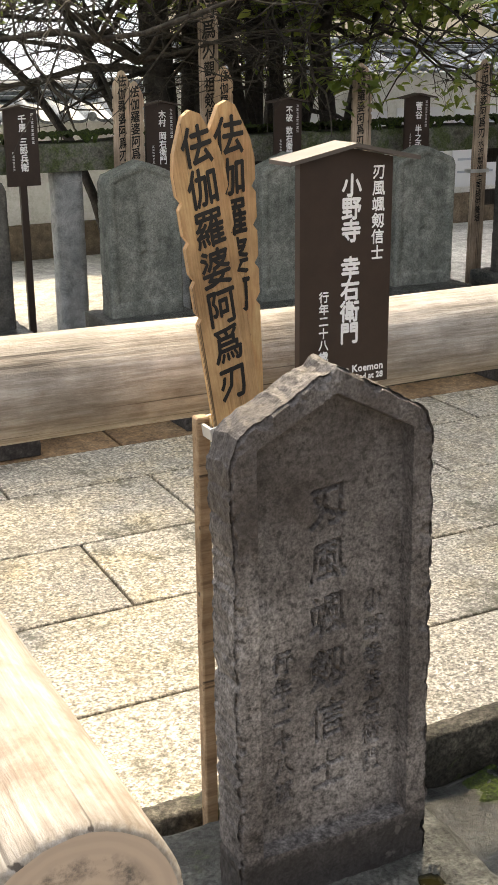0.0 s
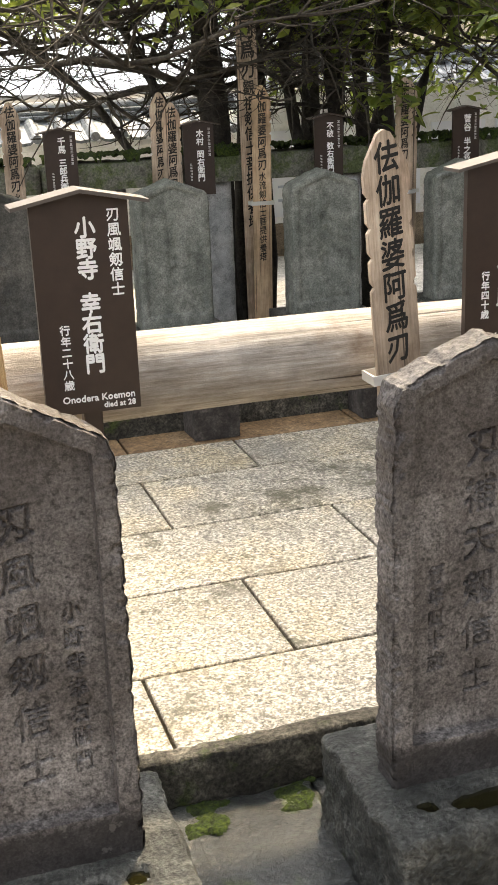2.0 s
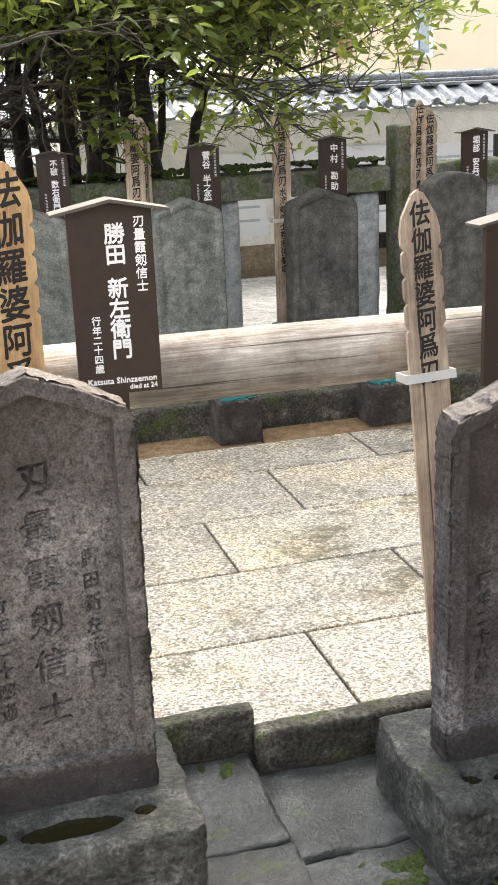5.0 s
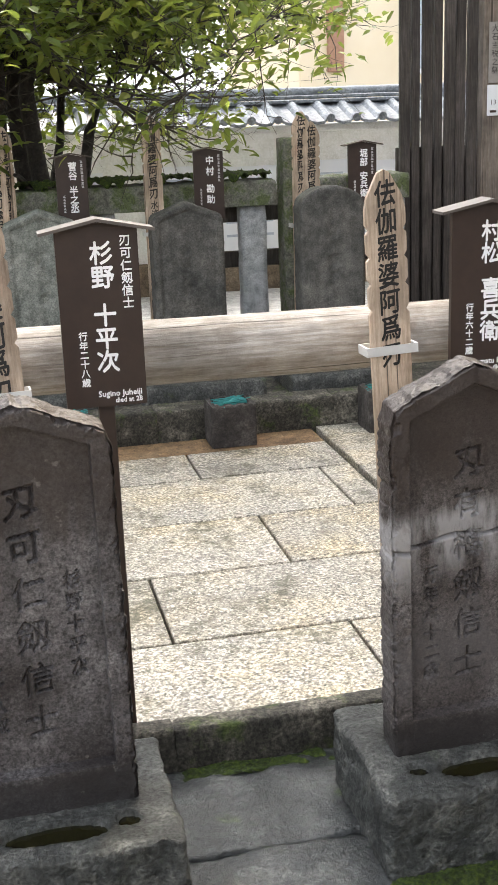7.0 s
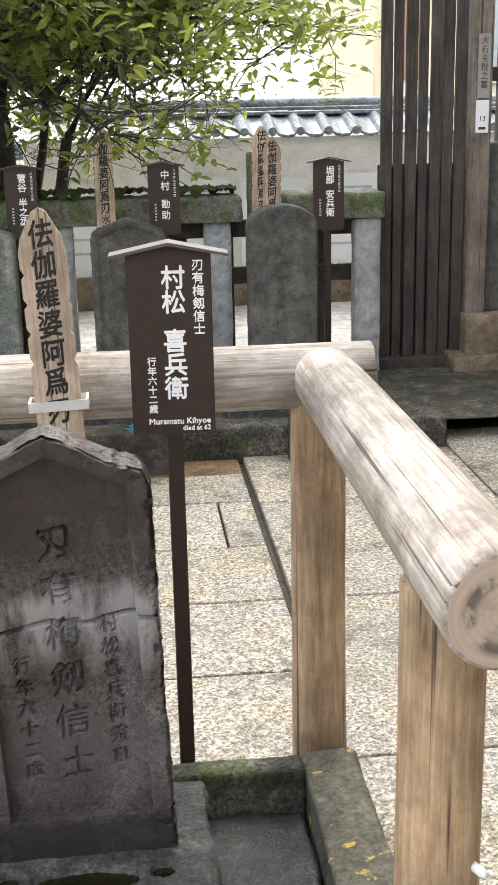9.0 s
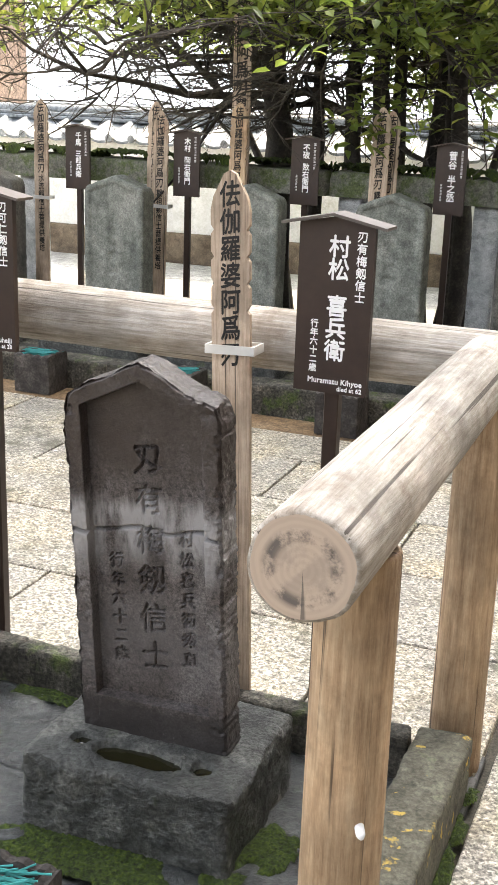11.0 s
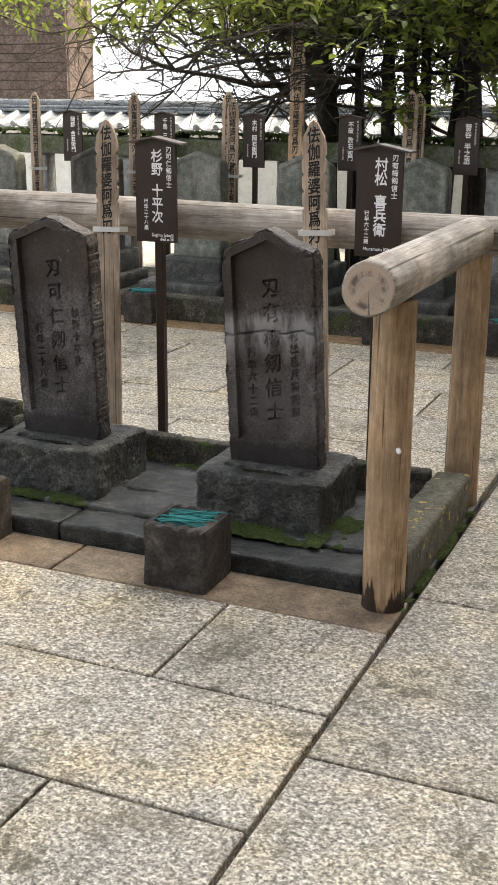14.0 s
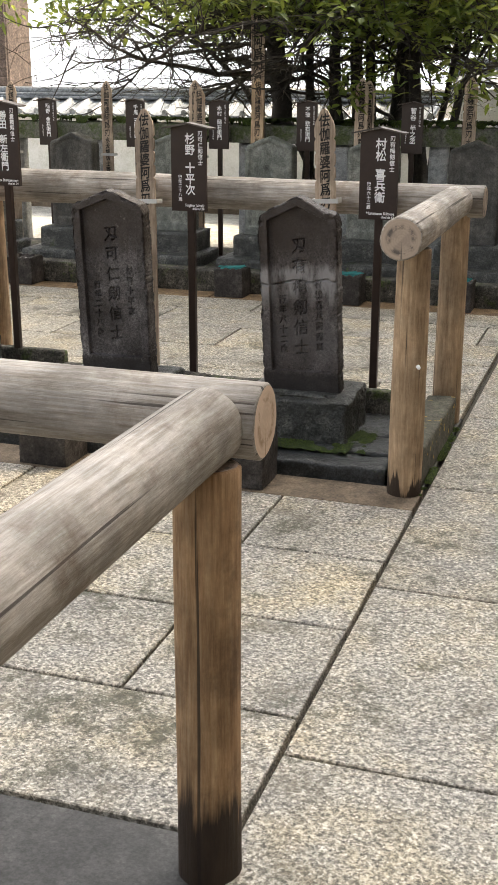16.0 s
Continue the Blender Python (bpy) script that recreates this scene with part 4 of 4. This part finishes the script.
FS = "signs of the far row"
for sx, main in ((-0.25, ""), (0.57, "岡野 金右衛門"), (1.27, "千馬 三郎兵衛"), (1.905, "木村 岡右衛門"), (2.545, "不破 数右衛門"), (3.27, "菅谷 半之丞"), (3.92, "中村 勘助"), (4.69, "堀部 安兵衛")):
    s = sign(sx, 5.0, 1.155, main, "", "", "", "", 0.08, False, FS, 0.98)
    bars(s, 0.05, 0.93, 1.055, 0.013)
    bars(s, -0.04, 0.83, 0.9, 0.011)
FB = "boards of the far row"
FINE = ("水流剱信士菩提供養塔", "觀祖剱信士菩提供養塔", "露白剱信士菩提供養塔")
for k, (x, y, apex, w, lean) in enumerate(((0.29, 4.98, 1.285, 0.085, 0.5), (1.06, 4.98, 1.29, 0.085, 0.3), (1.73, 5.0, 1.30, 0.085, 1.0), (1.775, 4.97, 1.255, 0.085, 0.9), (2.205, 4.97, 1.312, 0.09, 1.2), (2.93, 4.98, 1.316, 0.09, 0.5), (2.97, 5.01, 1.30, 0.085, 0.7), (3.65, 4.98, 1.325, 0.09, 0.3), (4.375, 4.98, 1.318, 0.09, 0.3), (4.42, 4.96, 1.27, 0.085, 0.4))):
    memorial_board(x, y, apex, BRUSH, CEDAR_TAN if k == 4 else CEDAR_GREY, FB, w, 0.08, lean, 0, char=0.052, bracket=0.78, second=FINE[(1, 0, 2)[k % 3]])
memorial_board(2.17, 5.06, 1.95, BRUSH, CEDAR_GREY, FB, 0.095, 0.08, -0.3, char=0.085, bracket=0, second=FINE[1])

stone_fence = thing("stone_fence", pose(0, 0, 0), "granite post fence with a mossy stone top beam", "fence")
for x in (-1.2, -0.5, 0.17, 0.85, 1.53, 2.05, 2.73, 3.42, 4.18, 4.92):
    part("post", rough_box(0.13, 0.11, 0.77, 0.03, 0.003, 0.008, x), POST_GRANITE, stone_fence, at=pose(x, 5.25, 0.1), smooth=True)
for k, (a, b) in enumerate(((-1.6, -0.2), (-0.2, 1.2), (1.2, 2.62), (2.62, 4.30), (4.50, 5.0))):
    part("beam", rough_box(b - a - 0.006, 0.2, 0.125, 0.025, 0.007, 0.02, 5 * k + 1), BEAM_STONE, stone_fence, at=pose((a + b) / 2, 5.25, 0.872), smooth=True)
    if k < 4:
        tagged(new("moss", moss_patch(a + 0.02, b - 0.02, 5.15, 5.35, 0.992, 9.9 * k, 0.95, 0.05, 0.012)), "thick green moss growing on the stone beam", "moss", kind="stuff")
part("corner_post", rough_box(0.13, 0.16, 1.1, 0.03, 0.004, 0.01, 9), BEAM_STONE, stone_fence, at=pose(4.40, 5.25, 0.09), smooth=True)
# ---------- slatted timber gate wall ----------
gate = thing("slat_wall", pose(0, 5.36, 0.12), "tall black-stained vertical slat wall with a greyed corner post", "timber wall")
GX0, GX1 = 5.01, 5.445
for k in range(7):
    a = GX0 + (GX1 - GX0) * k / 7
    part("slat", box((GX1 - GX0) / 7 - 0.004 - (0.014 if k in (1, 3) else 0.003), 0.03, 2.9, 0.003, (a + (GX1 - GX0) / 14, 0.012 * (k % 2), 1.45)), DARK_TIMBER, gate)
part("corner_post", box(0.105, 0.11, 3.0, 0.006, (GX1 + 0.06, 0, 1.5)), GREY_TIMBER, gate)
part("backing_board", box(GX1 - GX0, 0.02, 0.98, 0.003, ((GX0 + GX1) / 2, 0.045, 0.5)), DARK_TIMBER, gate)
part("sill", box(0.7, 0.14, 0.08, 0.006, (5.24, 0, -0.02)), DARK_TIMBER, gate)
plaque = thing("name_plaque", pose(GX1 + 0.065, 5.298, 1.42), "grey vertical name plaque with black characters", "plaque")
part("plate", box(0.062, 0.008, 0.30, 0.002, (0, 0, 0.15)), PLAQUE_GREY, plaque)
text_part("plaque_writing", column("大石主税之墓", 0.038, 0.01, 1.08), 0, 0.285, -0.0055, INK, plaque)
card = thing("number_card", pose(GX1 + 0.062, 5.298, 1.255), "small white numbered guide card", "card")
part("card", box(0.066, 0.006, 0.155, 0.002, (0, 0, 0.078)), PAPER, card)
text_part("card_number", lettering("13", 0.035, 1.0, "CENTER", 0.0), 0, 0.085, -0.0045, INK, card)
part("card_bar", box(0.035, 0.002, 0.012, 0, (0, -0.004, 0.022)), SIGN_BROWN, card)
lattice = thing("lattice_fence", pose(5.6, 5.6, 0.12), "black timber lattice fence beside the slat wall", "timber fence")
for k in range(5):
    part("upright", box(0.085, 0.06, 2.9, 0.004, (0.12 + 0.15 * k, 0, 1.45)), DARK_TIMBER, lattice)
for z in (0.32, 0.78, 1.42):
    part("crossbar", box(0.85, 0.05, 0.07, 0.004, (0.4, 0.03, z)), DARK_TIMBER, lattice)
tomb = thing("gravestone", pose(5.64, 5.35, 0.02), "dark round-topped gravestone on pale stepped base", "gravestone")
part_mesh("headstone", headstone_mesh("headstone", 0.3, 0.85, 0.75, 0.16, FAR_DARK, cell=0.01, rounded=True, seed=91), tomb, pose(0.0, 0, 0.34))
part("base", rough_box(0.46, 0.4, 0.2, 0.03, 0.004, 0.012, 8), CONCRETE, tomb, at=pose(0.03, 0.08, 0.14), smooth=True)
part("step", rough_box(0.62, 0.55, 0.14, 0.03, 0.004, 0.012, 18), CONCRETE, tomb, at=pose(0.03, 0.08, 0.0), smooth=True)

paling = thing("paling_fence", pose(3.96, 5.42, 0.08), "low black timber paling fence behind the granite posts", "timber fence")
for z in (0.50, 0.735):
    part("crossbar", box(1.06, 0.03, 0.085, 0.003, (0.52, 0, z)), DARK_TIMBER, paling)
for k in range(5):
    part("upright", box(0.08, 0.04, 0.86, 0.003, (0.04 + 0.235 * k, 0.03, 0.39)), DARK_TIMBER, paling)

# ---------- boundary wall with tiled coping ----------
def tile_data():
    vs, fs = [], []
    prof = [(-0.0975, 0.014), (-0.07, 0.0), (-0.03, -0.006), (0.02, 0.0), (0.042, 0.024), (0.063, 0.036), (0.084, 0.03), (0.1, 0.012)]
    for yy, zz in ((-0.28, 1.265), (-0.28, 1.285), (0.15, 1.42)):
        vs += [(a, yy, zz + c) for a, c in prof]
    n = len(prof)
    for r in range(2):
        fs += [(r * n + i, r * n + i + 1, (r + 1) * n + i + 1, (r + 1) * n + i) for i in range(n - 1)]
    vs2, fs2 = tube([(0.063, -0.30, 1.302), (0.063, -0.26, 1.309)], [0.031, 0.031], 12)
    o = len(vs)
    return mesh_from("roof_tile", vs + vs2, fs + [[i + o for i in f] for f in fs2], ROOF_TILE)


tile_mesh = tile_data()


def boundary(name, x0, x1, drop):
    wall = thing(name, pose(0, 8.0, -drop), "cream plastered boundary wall with a silver tiled coping", "wall", kind="structure")
    mid, long = (x0 + x1) / 2, x1 - x0
    part("wall_body", box(long, 0.3, 1.22, 0.005, (mid, 0.15, 0.61)), PLASTER, wall)
    part("stone_footing", box(long, 0.36, 0.3, 0.01, (mid, 0.14, drop + 0.1)), CONCRETE, wall)
    part("eave_board", box(long, 0.5, 0.05, 0.005, (mid, 0.15, 1.235)), PLASTER, wall)
    for k in range(int(long / 0.195)):
        part_mesh("roof_tile", tile_mesh, wall, pose(x0 + 0.1 + 0.195 * k, 0, 0))
    for zz, hh, dd in ((1.425, 0.028, 0.2), (1.455, 0.028, 0.17)):
        part("ridge_course", box(long, dd, hh, 0.006, (mid, 0.16, zz)), ROOF_TILE, wall)
    vs, fs = tube([(x0, 0.16, 1.485), (x1, 0.16, 1.485)], [0.042, 0.042], 14)
    part_mesh("ridge_cap", mesh_from("ridge_cap", vs, fs, ROOF_TILE, smooth=True), wall)


boundary("wall_north_east", 3.05, 11.0, 0.06)
boundary("wall_north_west", -7.0, 3.05, 0.33)
for k, x in enumerate((3.5, 4.25, 4.8, 5.35, 5.9, 6.5)):
    nt = thing("wall_notice", pose(x, 7.985, 0.30 + 0.02 * (k % 2)), "white paper notice sheet with faint print on the wall", "notice", "notices on the wall")
    part("sheet", box(0.46, 0.006, 0.62, 0, (0, 0, 0.31)), PAPER, nt)
    for q in range(5):
        part("print_line", box(0.36, 0.002, 0.018, 0, (0, -0.005, 0.52 - 0.1 * q)), PALE_BLUE, nt)

# ---------- far card, made to glow white in place of bright sky ---
haze_card, haze_tree, haze_bsdf = material("white_haze_glow")
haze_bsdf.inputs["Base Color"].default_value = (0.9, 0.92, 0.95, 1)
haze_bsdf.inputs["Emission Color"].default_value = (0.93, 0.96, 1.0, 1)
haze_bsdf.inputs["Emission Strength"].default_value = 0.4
part_mesh("haze_card", mesh_from("haze_card", [(-90, 70, -1), (90, 70, -1), (90, 70, 16), (-90, 70, 16)], [(0, 1, 2, 3)], haze_card),
          thing("backdrop", pose(0, 0, 0), "glowing white card standing in for the overcast sky at the horizon", "sky", kind="structure"))

# ---------- buildings behind ----------
def building(name, x0, x1, y, z1, mat, label, windows=(), deep=4.0):
    root = thing(name, pose(0, 0, 0), label, "building")
    part("wall", box(x1 - x0, deep, z1, 0.02, ((x0 + x1) / 2, y + deep / 2, z1 / 2)), mat, root)
    for wx, wz, ww, wh in windows:
        win = part("window", box(ww, 0.1, wh, 0.01, (wx, y - 0.03, wz)), WHITE_WALL, root)
        part("pane", box(ww - 0.12, 0.02, wh - 0.12, 0, (wx, y - 0.09, wz)), GLASS_DARK, win)
    return root


# added wall out of view, tall enough to shade the eastern graves and alley
east = thing("wall_east_sun_blocker", pose(0, 0, 0), "plain added wall out of view that keeps the sun off the eastern side", "wall", kind="structure")
part("wall_body", box(0.4, 14.5, 9.5, 0.02, (7.4, -0.7, 4.75)), CONCRETE, east)
# unseen wall added behind the camera; holds back sky light from the stone fronts
south = thing("wall_south_light_blocker", pose(0, 0, 0), "plain dark unseen wall added behind the walk to cut low sky light", "wall", kind="structure")
part("wall_body", box(17, 0.4, 2.6, 0.02, (-1.2, -6.2, 1.3)), DARK_CONCRETE, south)
cream_house = building("house", 6.6, 12.5, 13.0, 7.5, CREAM_WALL, "cream rendered house with tall windows behind the wall", ((8.02, 2.58, 0.26, 1.9), (10.0, 2.6, 0.6, 1.9)))
part("shutter", box(0.2, 0.06, 2.6, 0.01, (7.03, 12.97, 2.98)), SHUTTER_BROWN, cream_house, "brown ribbed window shutter")
brown = building("house", -9.0, -2.87, 10.5, 6.5, BROWN_WALL, "brown clapboard house beyond the wall", deep=0.6)
# made-up tower, placed and sized so its shadow covers paving east of x = 2.3
building("sun_blocking_tower", 12.9, 21.0, 17.2, 27.0, CREAM_WALL, "tall cream block added beyond the wall to shade the eastern paving", ((14.0, 2.6, 0.8, 1.6), (16.0, 2.6, 0.8, 1.6)))
for k in range(30):
    part("siding_board", box(6.1, 0.03, 0.1, 0.004, (-5.93, 10.49, 0.9 + 0.105 * k)), BROWN_WALL, brown)

# ---------- trees ----------
def leaf_blade(verts, faces, p, d, up, L, w):
    side = d.cross(up).normalized() * w
    fold = up * (w * 0.35)
    o = len(verts)
    verts += [p, p + d * L * 0.35 + side + fold, p + d * L * 0.75 + side * 0.75 + fold * 0.6, p + d * L - up * L * 0.12, p + d * L * 0.75 - side * 0.75 + fold * 0.6, p + d * L * 0.35 - side + fold, p + d * L * 0.5]
    faces += [(o, o + 1, o + 6), (o + 1, o + 2, o + 6), (o + 2, o + 3, o + 6), (o + 3, o + 4, o + 6), (o + 4, o + 5, o + 6), (o + 5, o, o + 6)]


def tree(x, y, r, height, lean, seed, spread, limbs, leaves, label, low=1.1, drop=0.0):
    rng = random.Random(seed)
    root = thing("tree", pose(x, y, 0.0), label, "tree", "trees behind the stone fence")
    pts, rad = [], []
    for k in range(9):
        f = k / 8
        bend = f ** 2.2
        pts.append(Vector((lean[0] * bend + 0.13 * noise.noise((seed, f * 3, 0)), lean[1] * bend + 0.13 * noise.noise((seed, f * 3, 9)), height * f)))
        rad.append(r * (1.25 - 0.85 * f))
    vs, fs = tube(pts, rad, 12, r * 0.18)
    part_mesh("trunk", mesh_from("trunk", vs, fs, BARK, smooth=True), root)
    bv, bf, lv, lf = [], [], [], []
    tips = []

    def grow(p, d, L, r0, depth):
        n = 5
        q = [Vector(p)]
        dd = Vector(d)
        for _ in range(n):
            dd = (dd + Vector((rng.gauss(0, 0.22), rng.gauss(0, 0.22), rng.gauss(0.0, 0.16) - drop * 0.05))).normalized()
            q.append(q[-1] + dd * (L / n))
        a, b = tube(q, [r0 * (1 - 0.75 * i / n) for i in range(n + 1)], 6 if depth < 2 else 4, 0, False)
        o = len(bv)
        bv.extend(a)
        bf.extend([[i + o for i in f] for f in b])
        if q[-1].z < 1.12:
            return
        if depth < 3:
            for _ in range((5, 6, 4)[depth]):
                k = rng.randint(2, n)
                side = Vector((rng.gauss(0, 1), rng.gauss(0, 1), rng.gauss(0, 0.55)))
                grow(q[k], (dd * 0.6 + side.normalized()).normalized(), L * rng.uniform(0.45, 0.7), r0 * 0.45, depth + 1)
        else:
            tips.append((q[-1], dd))
            tips.append((q[2], dd))

    for k in range(limbs):
        f = rng.uniform(low / height, 0.98)
        p = pts[min(8, int(f * 8))].lerp(pts[min(8, int(f * 8) + 1)], f * 8 % 1)
        an = 2 * math.pi * k / limbs + rng.uniform(-0.5, 0.5)
        grow(p, (math.cos(an), math.sin(an) * 0.8, rng.uniform(-0.12, 0.4)), spread * rng.uniform(0.55, 1.0), max(0.018, r * 0.34), 0)
    tagged(part_mesh("branchwork", mesh_from("branchwork", bv, bf, TWIG if seed % 2 else BARK, smooth=True), root), kind="stuff")
    rng.shuffle(tips)
    per = max(3, int(leaves / max(1, len(tips))))
    for p, d in tips:
        dense = 0.12 + (0.6 if p.x + x > 2.75 and noise.noise((p.x * 3.0 + x * 3, p.y * 3.0, p.z * 3.0)) > 0.0 else 0.0) + 1.25 * max(0.0, min(1.0, (p.z - 1.55) / 0.35)) * (1.0 if noise.noise((p.x * 2.0 + x, p.y * 2.0, p.z * 2.0)) > -0.1 else 0.15)
        dense *= 0.15 if p.z > 2.1 else 1.0
        for _ in range(int(per * dense * rng.uniform(0.3, 1.7))):
            v = Vector((rng.gauss(0, 1), rng.gauss(0, 1), rng.gauss(0.1, 0.6))).normalized()
            u = Vector((rng.gauss(0, 0.5), rng.gauss(0, 0.5), 1)).normalized()
            leaf_blade(lv, lf, p + Vector((rng.gauss(0, 0.06), rng.gauss(0, 0.06), rng.gauss(0, 0.05))), v, u, rng.uniform(0.055, 0.105), rng.uniform(0.013, 0.022))
    part_mesh("crown", mesh_from("crown", lv, lf, LEAF), root, label="glossy dark evergreen leaves")


TL = "evergreen tree with dark trunk, tangled branches and glossy leaves"
tree(2.19, 5.62, 0.085, 3.0, (-0.1, 0.1), 1, 1.5, 11, 2300, TL)
tree(2.50, 5.9, 0.05, 3.0, (0.1, 0.1), 2, 1.3, 8, 1300, TL)
tree(2.74, 5.75, 0.055, 2.9, (-0.05, 0.0), 3, 1.3, 6, 1100, TL, 1.6)
tree(2.95, 5.95, 0.05, 3.0, (0.1, -0.1), 4, 1.2, 5, 1000, TL, 1.6)
tree(3.16, 5.7, 0.05, 2.9, (0.16, 0.0), 5, 1.3, 8, 1200, TL, 1.5)
tree(2.32, 5.98, 0.03, 2.5, (-1.35, 0.1), 6, 1.5, 16, 4200, TL, 1.3)
tree(3.30, 5.86, 0.035, 2.5, (0.95, 0.3), 7, 1.15, 13, 1100, TL, 1.4)
tree(2.10, 6.15, 0.026, 2.45, (-2.1, 0.15), 8, 1.5, 16, 4200, TL, 1.3)
tree(3.2, 6.1, 0.028, 2.4, (0.35, 0.3), 9, 1.0, 9, 800, TL, 1.4)

tree(2.36, 5.75, 0.04, 2.9, (0.05, 0.0), 10, 0.9, 5, 1200, TL)
tree(2.62, 5.6, 0.036, 2.9, (0.12, 0.05), 11, 0.9, 5, 1200, TL)
tree(2.86, 5.62, 0.042, 2.9, (-0.1, 0.1), 12, 0.9, 6, 1500, TL)
tree(3.08, 5.85, 0.045, 2.9, (0.22, 0.1), 13, 0.9, 4, 900, TL, 1.7)

# ---------- paving slabs ----------
W0 = -2.6
for y0, y1, first, length in ((1.66, 2.2, 0.92, 0.93), (2.2, 2.655, 1.32, 0.953), (2.655, 3.1, 1.775, 0.948), (3.1, 3.56, 1.23, 0.931), (3.56, 3.90, 1.68, 0.94)):
    course(y0, y1, first, length, W0, 4.152)
for y0, y1, first in ((0.19, 0.635, 3.72), (-0.265, 0.19, 3.23), (-0.715, -0.265, 3.735), (-1.165, -0.715, 3.25)):
    course(y0, y1, first, 0.94, W0, 4.168)
for y0, y1 in ((-4.4, -3.5), (-3.5, -2.62), (-2.62, -1.74), (-1.74, -0.86), (-0.86, 0.02), (0.02, 0.88), (0.88, 1.77), (1.77, 2.65), (2.65, 3.53), (3.53, 4.4)):
    for x0, x1 in ((4.172, 5.05), (5.05, 5.95), (5.95, 6.85)):
        slab(x0, x1, y0, y1)
